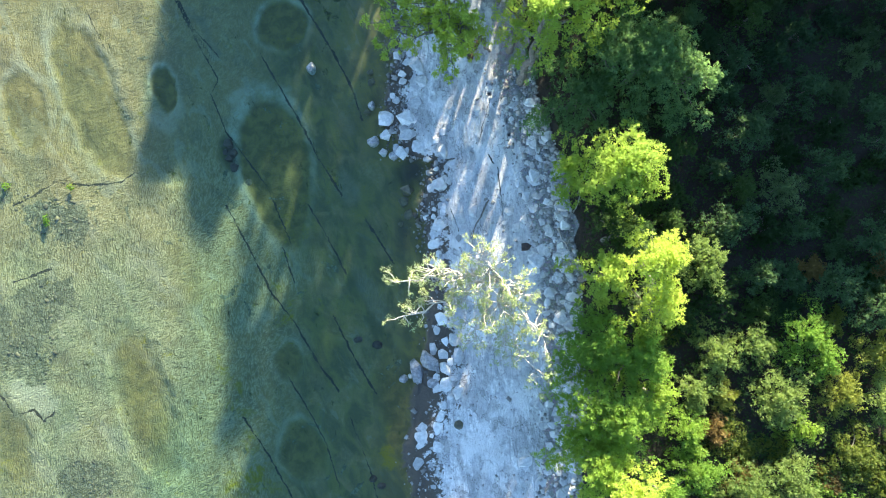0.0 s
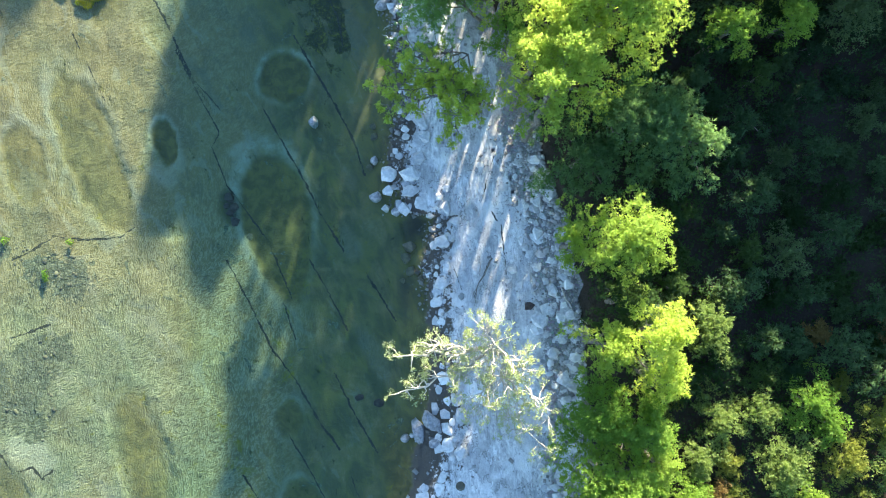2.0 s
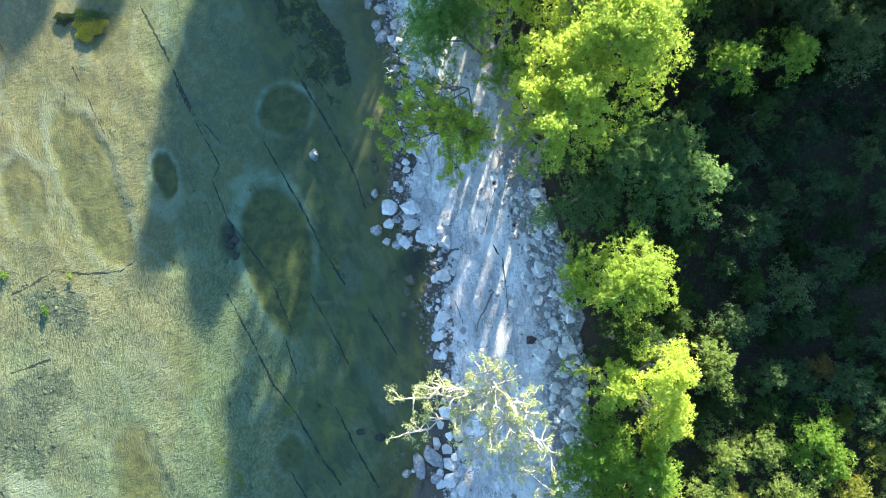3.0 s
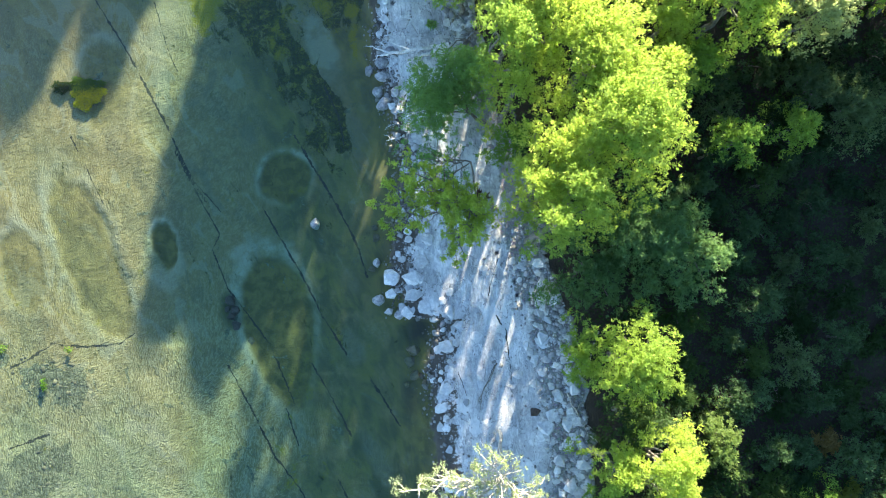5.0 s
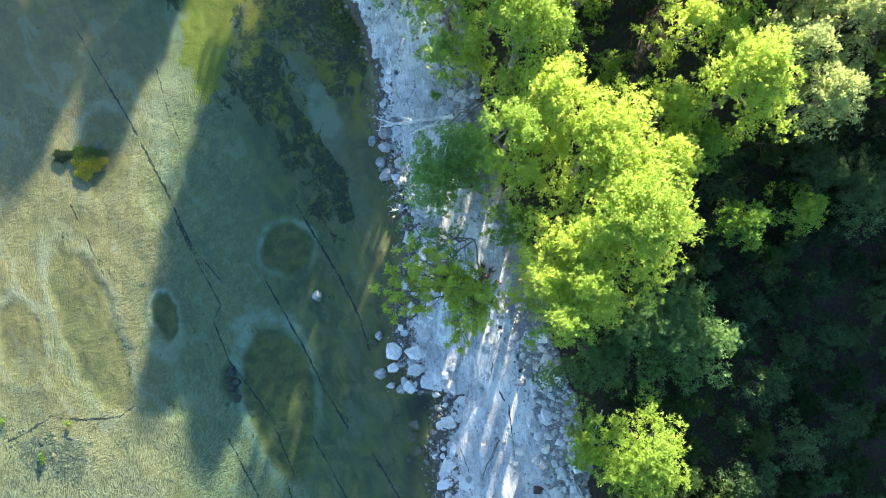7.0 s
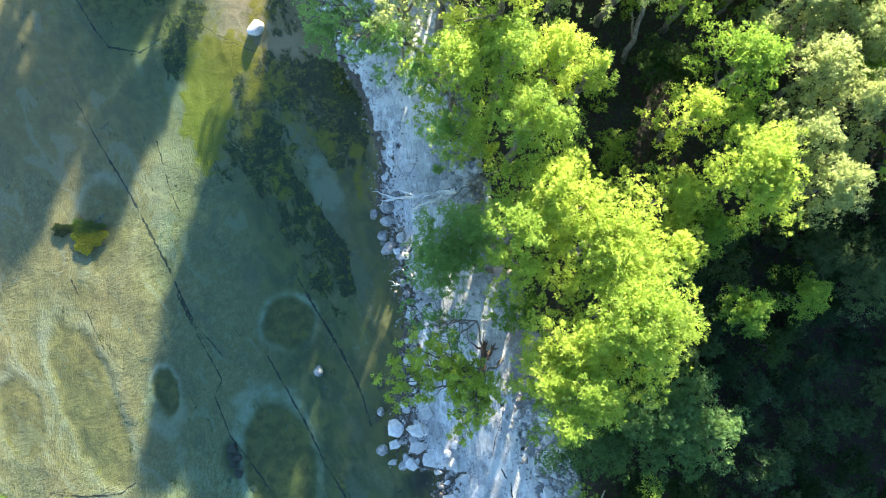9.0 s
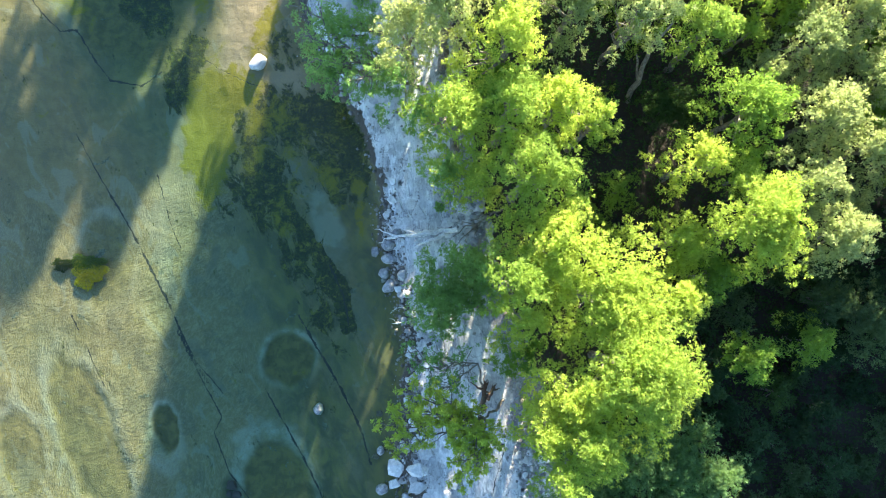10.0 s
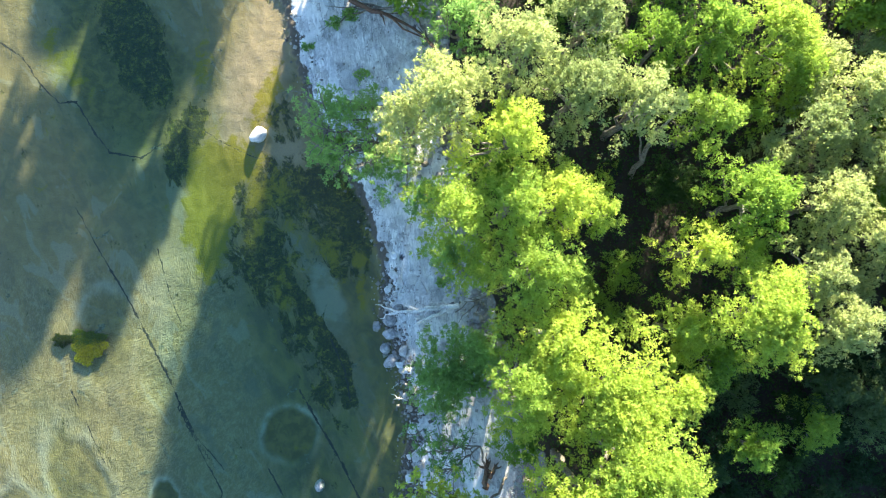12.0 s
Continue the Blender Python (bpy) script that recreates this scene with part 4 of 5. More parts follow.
for _ in range(500):
    x, y, r = rng_s.uniform(12.5, 31), rng_s.uniform(-18, -3.5), rng_s.uniform(0.9, 1.6)
    if all((x - a) ** 2 + (y - b) ** 2 > (0.72 * (r + c)) ** 2 for a, b, c in STANDS):
        k = rng_s.randint(0, 4)
        tree(x, y, 1.5 + 1.3 * r + rng_s.uniform(0, 0.7), r, (LEAF_GREEN, LEAF_OLIVE, LEAF_OLIVE, LEAF_SHRUB)[k], ("fresh green shrub on the forest floor", L_OLIVE, L_OLIVE, "light green leafy shrub on the forest floor")[k],
             name="shrub", category="shrub", group="shrubs on the forest floor", limbs=3, leaf=0.12, per=15, density=9)

for x, y, top, r in ((15.13, -10.04, 3.3, 1.0), (16.5, -13.06, 3.4, 1.1), (27.38, -0.69, 3.9, 1.1), (22.59, -0.49, 3.6, 0.8), (22.13, -13.84, 3.0, 0.9)):
    tree(x, y, top, r, LEAF_RUST, "rusty brown withering shrub on the forest floor", name="shrub", category="shrub", group="shrubs on the forest floor", limbs=3, leaf=0.12)

# lower trees that fill the wood between the crowns
rng_fill = np.random.RandomState(64)
CLEARING = (15.68, 37.88)
for _ in range(900):
    x, y = rng_fill.uniform(5, 34), rng_fill.uniform(22, 54)
    r = rng_fill.uniform(1.4, 2.2)
    if x < np.interp(y, WOOD_Y, WOOD_X) + 6.0 or math.hypot(x - CLEARING[0], y - CLEARING[1]) < 2.6:
        continue
    if y < 27 and x > 14:
        continue
    if all((x - a) ** 2 + (y - b) ** 2 > (0.62 * c + 0.75 * r) ** 2 for a, b, c in STANDS):
        pale = x > 21 and rng_fill.uniform() < 0.6
        tree(x, y, rng_fill.uniform(5.5, 8.0) if x > 16 else rng_fill.uniform(3.6, 4.6), r, LEAF_PALE if pale else (LEAF_GREEN if rng_fill.uniform() < 0.5 else LEAF_BRIGHT), L_PALE if pale else L_GREEN, density=5, limbs=3, per=15)

# the wood upstream and inland, mostly unseen; trees placed to shade river and bank
rng_far = np.random.RandomState(33)
for x, y, top, r in ((-0.5, 51, 12, 3.2), (-3.0, 55.5, 12.5, 3.2), (1.5, 56, 13, 3.5), (0.3, 62, 13.5, 3.4), (-9.4, 65.5, 10.2, 3.1), (-16, 68, 11.3, 3.0), (-12, 72, 12.5, 3.4),
                     (3, 63, 14, 4), (7.0, 72, 15, 4), (38.5, 41, 14, 3.8), (33, 29, 13, 3.2), (33, 22.5, 11, 3.2), (37, 33, 14, 4), (37.5, 25, 11.5, 3.6),
                     (-2.6, 58.8, 5.2, 1.8), (0, 59.5, 6, 2.6), (3.5, 60, 6, 2.6), (-1.6, 55.8, 6, 2.3), (-0.6, 56, 6.5, 2.4), (1.5, 54.2, 6, 2.2), (4.5, 57, 7, 2.6), (-0.8, 89.5, 12, 3.0), (-3.5, 91, 12.5, 3.4), (-8.5, 94, 12.5, 3.4),
                     (6, 53.5, 9.0, 3.0), (11, 53.5, 8.6, 3.2), (16, 54, 8.4, 3.2), (21, 53, 8.2, 3.2), (26, 50, 8, 3.0), (30, 45, 8, 3.0), (31, 38.5, 8, 2.8), (30.6, 33, 13.5, 3.2), (30.3, 27, 11.5, 2.8)):
    tree(x, y, top, r, LEAF_GREEN, L_GREEN, density=11.0 if x < -9 else 8.0, limbs=3, leaf=0.36, per=7)


# unseen sparse tree, added to soften and split the sun streak on the slab
tree(20.5, 53.5, 16.8, 1.7, LEAF_GREEN, L_GREEN, density=1.3, limbs=5, leaf=0.28, per=5, deep=7.0)


# ---------------------------------------------------------------- sparse trees with bare boughs
def sparse_tree(x, y, fork, tips, material, bark, label, tufts=16, leaf=0.15, r0=0.16, per=18, seed=5):
    """A thin tree: trunk to a fork, boughs out to tips, each bough with twigs and scattered leaf tufts."""
    rng = np.random.RandomState(seed)
    z = ground_z(x, y)
    root = new("tree")
    root.location = (x, y, z)
    tagged(root, label, "tree", "trees of the riverside wood")
    o = np.array((x, y, z))
    f = np.array(fork) - o
    way = bent(rng, (0, 0, -0.15), f, 0, 8, 0.05)
    v, q = tube(way, np.linspace(r0, r0 * 0.6, len(way)), 8)
    under("trunk", mesh_from("trunk", v, q, bark, True), root)
    cs, ns = [], []
    for tip in tips:
        t = np.array(tip) - o
        way = bent(rng, f, t, 0.25, 9, 0.10)
        v, q = tube(way, np.linspace(r0 * 0.55, 0.03, len(way)), 6)
        v, q = list(v), list(q)
        for i in range(2, 10):
            for _ in range(3):
                dirn = (way[min(i, 9)] - way[i - 2])
                ln = rng.uniform(0.6, 1.45) * (1.2 - i * 0.05)
                dirn = dirn / (np.linalg.norm(dirn) + 1e-9) * 0.7 + rng.normal(0, 0.75, 3) * np.array((1, 1, 0.5))
                dirn /= np.linalg.norm(dirn)
                w2 = bent(rng, way[i], way[i] + dirn * ln, 0.05, 4, 0.14)
                v2, q2 = tube(w2, np.linspace(0.012 + r0 * 0.2, 0.012, 5), 5)
                off = len(v)
                v += list(v2)
                q += [tuple(c + off for c in k) for k in q2]
                for _ in range(max(1, tufts // 8)):
                    u = rng.uniform(0.62, 1.12)
                    cs.append(way[i] + dirn * ln * u + rng.normal(0, 0.10, 3))
                    ns.append((dirn[0], dirn[1], 0.5))
        under("limb", mesh_from("limb", v, q, bark, True), root)
    under("crown", leaves("crown", np.array(cs), np.array(ns), rng, leaf, per, 0.15, material), root)
    return root


sparse_tree(2.43, 1.91, (1.91, 0.98, 8.3),
            [(-3.38, 1.19, 8.8), (-3.28, -0.67, 8.4), (-1.65, 1.62, 9.0), (0.44, -2.3, 8.2), (1.14, 2.22, 9.6),
             (3.26, -0.1, 8.8), (2.42, -3.48, 7.6), (4.33, -3.03, 7.8), (3.59, -4.91, 7.2), (-0.3, -0.35, 8.6)],
            LEAF_BLOND, BARK_PALE_LIT, "thin sunlit tree with pale bare boughs standing on the rock bank", tufts=36, r0=0.14, leaf=0.095, per=17)
sparse_tree(3.98, 16.66, (2.31, 16.59, 5.2),
            [(-3.4, 16.9, 6.2), (-2.9, 15.7, 5.9), (-1.8, 18.8, 7.1), (-0.6, 17.5, 7.0), (-2.3, 17.6, 6.6),
             (0.6, 16.4, 7.2), (1.5, 14.7, 7.4), (0.5, 14.0, 6.6), (1.6, 15.9, 7.2)],
            LEAF_BRIGHT, BARK, "thin green tree with long boughs reaching over the water", tufts=34, r0=0.10, per=22, seed=8)
sparse_tree(2.68, 17.41, (2.32, 19.57, 3.2),
            [(-0.89, 19.61, 3.5), (-1.88, 20.63, 3.0), (-0.33, 18.02, 3.0)],
            LEAF_SOFT, BARK, "thin shaded tree with dark boughs over the rock bank", tufts=20, r0=0.09, seed=9)
sparse_tree(-0.63, 40.08, (-1.62, 38.81, 4.6),
            [(-5.7, 38.7, 7.0), (-4.9, 37.0, 6.4), (-3.08, 37.3, 6.8), (-6.4, 42.1, 6.6), (-5.9, 40.0, 6.9), (-4.4, 38.2, 7.1)],
            LEAF_SOFT, BARK, "green tree with drooping boughs over the water's edge", tufts=20, r0=0.14, seed=10)

# ---------------------------------------------------------------- rocks
def hull_mesh(name, seed, material, flat=0.55, points=12, round_edge=0.035):
    """A broken stone: the hull of scattered points with worn edges, about 2 wide."""
    rng = np.random.RandomState(seed)
    bm = bmesh.new()
    for k in range(points):
        a = k * 6.283 / points * 2 + rng.uniform(-0.5, 0.5)
        r = rng.uniform(0.72, 1.12)
        low = rng.uniform(0.75, 1.0) if k % 2 else 1.0
        bm.verts.new((r * low * math.cos(a), r * low * math.sin(a), flat * (rng.uniform(0.6, 1.0) if k % 2 else rng.uniform(-1, -0.2))))
    res = bmesh.ops.convex_hull(bm, input=bm.verts)
    bmesh.ops.delete(bm, geom=[g for g in res["geom_interior"] if isinstance(g, bmesh.types.BMVert)], context="VERTS")
    bmesh.ops.dissolve_limit(bm, angle_limit=radians(20), verts=bm.verts, edges=bm.edges)
    bmesh.ops.bevel(bm, geom=list(bm.edges), offset=round_edge, segments=1, affect="EDGES", clamp_overlap=True)
    bmesh.ops.triangulate(bm, faces=bm.faces)
    me = bpy.data.meshes.new(name)
    bm.to_mesh(me)
    bm.free()
    me.materials.append(material)
    return me


def round_mesh(name, seed, material, flat=0.7):
    """A water-worn boulder, about 2 wide."""
    bm = bmesh.new()
    bmesh.ops.create_icosphere(bm, subdivisions=3, radius=1.0)
    off = Vector((seed * 3.1, seed * 1.7, seed * 0.9))
    for v in bm.verts:
        k = 1 + 0.32 * noise.noise(v.co * 1.1 + off) + 0.12 * noise.noise(v.co * 2.6 + off)
        k = min(k, 0.92 + 0.12 * abs(noise.noise(v.co * 1.7 - off)))
        v.co = Vector((v.co.x * k, v.co.y * k, v.co.z * k * flat))
    # broken facets
    rng = np.random.RandomState(seed + 500)
    for _ in range(11):
        p = Vector(rng.normal(0, 1, 3)).normalized()
        p.z = abs(p.z)
        far = rng.uniform(0.62, 0.80) * (1 - (1 - flat) * p.z)
        for v in bm.verts:
            over = v.co.dot(p) - far
            if over > 0:
                v.co -= p * over * 0.92
    for f in bm.faces:
        f.smooth = True
    me = bpy.data.meshes.new(name)
    bm.to_mesh(me)
    bm.free()
    me.materials.append(material)
    return me


KINDS = {}
for key, mat in (("a", STONE), ("p", STONE_PALE), ("w", STONE_WET), ("g", STONE_GREY), ("d", STONE_DARK)):
    KINDS[key] = [hull_mesh("boulder", 40 + k, mat, 0.45 + 0.08 * (k % 4)) for k in range(7)]
    KINDS[key + "r"] = [round_mesh("boulder", 3 + k, mat, 0.68 + 0.05 * k) for k in range(4)]
ROCKS = [0]
ROCK_LABEL = {"a": "angular grey limestone block on the rock bank", "p": "pale angular limestone block on the rock bank",
              "w": "brown wet stone lying under water near the bank", "d": "dark brown boulder lying on the river bed",
              "ar": "rounded grey boulder at the water's edge", "pr": "rounded pale boulder at the water's edge",
              "g": "grey angular block at the water's edge", "gr": "rounded grey boulder at the water's edge",
              "wr": "rounded wet stone lying under water", "dr": "rounded dark boulder lying on the river bed"}


def rock(kind, x, y, rx, ry, turn=0.0, high=0.7, label="", sink=0.30, variant=None):
    """A stone of its own, bedded in the ground."""
    ROCKS[0] += 1
    ms = KINDS[kind]
    ob = new("boulder", ms[(ROCKS[0] * 5 if variant is None else variant) % len(ms)])
    rz, z = min(rx, ry) * high, ground_z(x, y)
    mid_z = z + rz * (0.6 - sink) * 0.9
    if z < 0.05 and kind[0] in "apg":
        top = 0.14 + 0.3 * min(rx, ry)
        mid_z, rz = (top + z - 0.08) / 2, (top - z + 0.08) / 1.15
    ob.matrix_basis = Matrix.LocRotScale((x, y, mid_z), Euler((0, 0, radians(turn + (ROCKS[0] * 67) % 40 - 20))), (rx, ry, rz))
    return tagged(ob, label or ROCK_LABEL[kind], "rock", "boulders of the river bank")


# the stone alone in the stream, and the white one by the shallows
rock("gr", -8.66, 17.1, 0.36, 0.48, 0, 1.4, "rounded grey boulder standing alone out of the stream", -0.3)
rock("pr", -11.03, 41.64, 0.72, 0.62, 35, 0.42, "bright white sunlit boulder on the shallow river edge", 0.0, 1)
# the point above the cove
for k, x, y, rx, ry, tn in (("a", -3.68, 12.76, 0.78, 0.66, 10), ("a", -3.86, 11.65, 0.52, 0.42, 30), ("gr", -4.77, 11.37, 0.46, 0.46, 0),
                            ("a", -4.13, 10.5, 0.32, 0.34, 50), ("a", -3.17, 10.66, 0.34, 0.42, 0), ("gr", -3.45, 10.19, 0.36, 0.36, 0),
                            ("gr", -4.65, 13.94, 0.28, 0.38, 20), ("a", -1.12, 16.21, 0.46, 0.88, 10), ("a", -0.99, 15.06, 0.56, 0.5, 0),
                            ("a", -1.56, 13.69, 0.6, 0.5, 30), ("a", -2.26, 12.59, 0.74, 0.7, 0), ("a", -2.3, 11.46, 0.72, 0.5, 0)):
    rock(k, x, y, rx, ry, tn, 0.6)
for k, x, y, rx, ry, tn in (("a", 0.18, 11.4, 0.28, 0.4, 0), ("p", 0.01, 10.1, 0.4, 0.6, 0), ("a", -0.38, 10.86, 0.34, 0.3, 0),
                            ("a", -0.46, 7.7, 0.64, 0.6, 40), ("a", -1.18, 8.79, 0.22, 0.22, 0), ("p", 0.23, 8.01, 0.28, 0.36, 0),
                            ("a", -0.78, 4.98, 0.54, 0.54, 0), ("p", -1.21, 3.77, 0.58, 0.46, 0), ("a", 0.55, 9.17, 0.54, 0.34, 0),
                            ("a", -0.36, 6.02, 0.32, 0.52, 0), ("a", 1.6, 5.71, 0.42, 0.56, -30), ("a", 0.75, 5.4, 0.3, 0.5, 30)):
    rock(k, x, y, rx, ry, tn, 0.55)
for x, y, rx, ry in ((-2.76, 7.7, 0.48, 0.52), (-3.03, 6.97, 0.42, 0.44), (-2.81, 6.03, 0.42, 0.44), (-2.18, 5.52, 0.24, 0.26),
                     (-3.42, 5.42, 0.22, 0.22), (-4.55, 16.36, 0.3, 0.28), (-4.53, 15.7, 0.34, 0.3), (-5.01, 13.53, 0.26, 0.34)):
    rock("w", x, y, rx, ry, 20, 0.9, "brown wet stone lying under water near the bank")
for x, y, rx, ry in ((-7.14, -2.26, 0.34, 0.3), (-5.81, -2.77, 0.42, 0.34), (-6.94, -11.7, 0.3, 0.3), (-6.41, -12.2, 0.34, 0.28)):
    rock("dr", x, y, rx, ry, 0, 0.6, "rounded dark stone lying under water near the bank")
for x, y, rx, ry in ((-15.09, 12.36, 0.42, 0.5), (-14.82, 11.73, 0.4, 0.36), (-15.09, 11.31, 0.3, 0.36), (-14.78, 10.67, 0.36, 0.42), (-15.33, 11.86, 0.22, 0.3)):
    rock("d", x, y, rx, ry, 30, 0.9)
rock("w", -13.91, 9.53, 0.3, 0.34, 0, 0.4)
# the heap under the thin tree
for k, x, y, rx, ry, tn in (("p", -1.22, -1.38, 0.54, 0.54, 20), ("p", -1.68, -2.14, 0.32, 0.36, 0), ("a", -2.03, -3.29, 0.32, 0.5, 0),
                            ("a", -0.53, -2.86, 0.5, 0.6, -20), ("a", -0.34, -3.98, 0.44, 0.68, 15), ("p", -0.94, -4.3, 0.28, 0.36, 0),
                            ("a", -1.36, -4.68, 0.4, 0.64, 35), ("g", -3.26, -4.81, 0.56, 0.96, 20), ("gr", -4.22, -5.18, 0.34, 0.34, 0),
                            ("ar", -3.75, -5.04, 0.19, 0.19, 0), ("g", -2.35, -4.14, 0.92, 0.66, -30), ("gr", -2.22, -5.59, 0.46, 0.42, 0)):
    rock(k, x, y, rx, ry, tn, 0.65)
for k, x, y, rx, ry, tn in (("a", -1.36, -5.74, 0.5, 0.66, 20), ("a", -0.61, -6.29, 0.5, 0.6, 0), ("pr", -1.18, -6.63, 0.24, 0.24, 0),
                            ("a", -1.69, -7.14, 0.28, 0.36, 0), ("p", -1.99, -7.86, 0.34, 0.38, 0), ("a", -3.52, -8.57, 0.18, 0.32, 0),
                            ("a", -2.3, -9.77, 0.46, 0.44, 0), ("wr", -0.8, -8.49, 0.36, 0.36, 0), ("p", -2.0, -8.76, 0.16, 0.2, 0), ("a", -0.94, -5.41, 0.4, 0.22, 10)):
    rock(k, x, y, rx, ry, tn, 0.6)
# along the wood
for k, x, y, rx, ry, tn in (("a", 5.42, 1.88, 0.82, 0.62, -15), ("a", 6.32, 2.33, 0.3, 0.34, 0), ("p", 6.6, 2.77, 0.22, 0.32, 0),
                            ("p", 5.89, 0.91, 0.26, 0.32, 0), ("p", 6.18, -0.59, 0.2, 0.22, 0), ("a", 6.84, -1.73, 0.26, 0.26, 0),
                            ("a", 6.08, -2.49, 0.34, 0.28, 0), ("a", 6.24, -7.6, 0.5, 0.88, -15), ("p", 6.27, -8.65, 0.32, 0.3, 0),
                            ("a", 5.31, -9.07, 0.42, 0.36, 0), ("a", 5.7, -9.63, 0.42, 0.32, 0), ("a", 5.04, -11.49, 0.36, 0.46, 0)):
    rock(k, x, y, rx, ry, tn, 0.5)
for k, x, y, rx, ry, tn in (("p", 4.85, 7.34, 0.26, 0.4, 0), ("a", 5.34, 6.42, 0.4, 0.46, 0), ("a", 4.05, 5.41, 0.46, 0.36, 0),
                            ("a", 4.41, 4.36, 0.34, 0.4, 0), ("a", 5.69, 5.4, 0.36, 0.34, 20), ("d", 4.95, 2.9, 0.42, 0.34, 0),
                            ("a", 3.37, -11.2, 0.66, 0.5, 10), ("a", 5.78, -13.18, 0.4, 0.4, 0), ("a", 6.21, 4.45, 0.3, 0.3, 0), ("p", 6.08, 10.27, 0.3, 0.22, 0)):
    rock(k, x, y, rx, ry, tn, 0.5)
# upstream at the fallen bough
for k, x, y, rx, ry, tn in (("g", -3.88, 27.54, 0.36, 0.42, 20), ("gr", -2.91, 27.84, 0.54, 0.5, 0), ("gr", -2.91, 26.91, 0.62, 0.5, 0),
                            ("gr", -3.39, 25.91, 0.42, 0.46, 0), ("gr", -3.08, 25.03, 0.62, 0.5, 20), ("p", -2.21, 32.23, 0.3, 0.32, 0),
                            ("wr", -2.78, 32.05, 0.2, 0.2, 0), ("a", -1.98, 30.37, 0.3, 0.5, 0), ("p", -2.4, 18.58, 0.2, 0.26, 0),
                            ("p", -1.89, 20.46, 0.26, 0.2, 0), ("gr", -2.25, 28.64, 0.4, 0.4, 0), ("a", -2.11, 25.73, 0.44, 0.5, 0)):
    rock(k, x, y, rx, ry, tn, 0.65)
# loose cobbles along the water's edge and packed ones along the wood
rng_c = np.random.RandomState(77)
SMALL = []
for k in range(560):
    y = rng_c.uniform(-15, 50)
    if rng_c.uniform() < 0.72:
        y = rng_c.uniform(-15, 13)
        x = np.interp(y, WOOD_Y, WOOD_X) + 0.15 - abs(rng_c.normal(0, 1.1))
    else:
        x = np.interp(y, SHORE_Y, SHORE_X) + abs(rng_c.normal(0, 1.0)) + 0.1
        if y < 2 or y > 31:
            continue
    r = float(np.clip(rng_c.lognormal(-1.6, 0.42), 0.09, 0.5))
    stretch, turn = rng_c.uniform(0.8, 1.4), rng_c.uniform(0, 180)
    if r > 0.26:
        rock("a" if rng_c.uniform() < 0.7 else "p", float(x), float(y), r * stretch, r, turn, 0.6,
             "loose limestone cobble on the edge of the rock bank")
    else:
        SMALL.append((float(x), float(y), r, stretch, turn))


# thin broken plates lifted off the slab
PLATES = [hull_mesh("rock_plate", 70 + k, STONE if k % 3 else STONE_PALE, 0.16, 10, 0.02) for k in range(8)]
rng_p = np.random.RandomState(52)
for k in range(150):
    y = rng_p.uniform(-14, 50)
    lo, hi = np.interp(y, SHORE_Y, SHORE_X), np.interp(y, WOOD_Y, WOOD_X)
    x = lo + 0.5 + abs(rng_p.normal(0, 1.3)) if rng_p.uniform() < 0.55 else hi - 0.6 - abs(rng_p.normal(0, 1.6))
    if not lo + (0.3 if y < 31 else 1.6) < x < hi:
        continue
    r = float(np.clip(rng_p.lognormal(-1.05, 0.4), 0.18, 0.62))
    ob = new("rock_plate", PLATES[k % 8])
    tilt = rng_p.uniform(-5, 5)
    ob.matrix_basis = Matrix.LocRotScale((x, y, ground_z(x, y) + 0.03), Euler((radians(tilt), radians(rng_p.uniform(-5, 5)), rng_p.uniform(0, 6.28))), (r * rng_p.uniform(0.8, 1.5), r, min(0.2, r * rng_p.uniform(0.45, 0.8))))
    tagged(ob, "flat broken limestone plate lying on the rock bank", "rock", "broken plates of the rock bank")


def scatter_stones(name, label, seed, count, place, material, flat=0.55):
    """Many small stones as one mesh: squashed boxes with uneven corners."""
    rng = np.random.RandomState(seed)
    cube = np.array([(a, b, c) for c in (-1, 1) for b in (-1, 1) for a in (-1, 1)], float)
    quad = np.array([(0, 2, 3, 1), (4, 5, 7, 6), (0, 1, 5, 4), (2, 6, 7, 3), (0, 4, 6, 2), (1, 3, 7, 5)])
    vs, fs = [], []
    for k in range(count):
        x, y, r = place(rng)
        c = cube * rng.uniform(0.55, 1.0, (8, 3))
        c[4:, :2] *= 0.75
        c = c * np.array((r * rng.uniform(0.8, 1.5), r, r * flat))
        a = rng.uniform(0, 6.28)
        rot = np.array(((math.cos(a), -math.sin(a), 0), (math.sin(a), math.cos(a), 0), (0, 0, 1)))
        vs.append(c @ rot.T + np.array((x, y, ground_z(x, y) + r * flat * 0.35)))
        fs.append(quad + 8 * k)
    return tagged(new(name, mesh_from(name, np.concatenate(vs), np.concatenate(fs), material)), label, "gravel", kind="stuff")


def island_stone(name, dark, light):
    n = Nodes(name)
    rnd = n.t.nodes.new("ShaderNodeNewGeometry").outputs["Random Per Island"]
    f = n.noise(n.coords(), 14.0, 5.0, 0.6)
    col = n.mix(rnd, c4(*dark), c4(*light))
    col = n.mix(n.ramp(f, 0.35, 0.7, 0, 0.4), col, c4(0.2, 0.19, 0.17))
    p = n.add("ShaderNodeBsdfPrincipled", Base_Color=col, Roughness=0.85, Normal=n.bump(f, 0.5, 0.03))
    return n.finish(p.outputs[0])


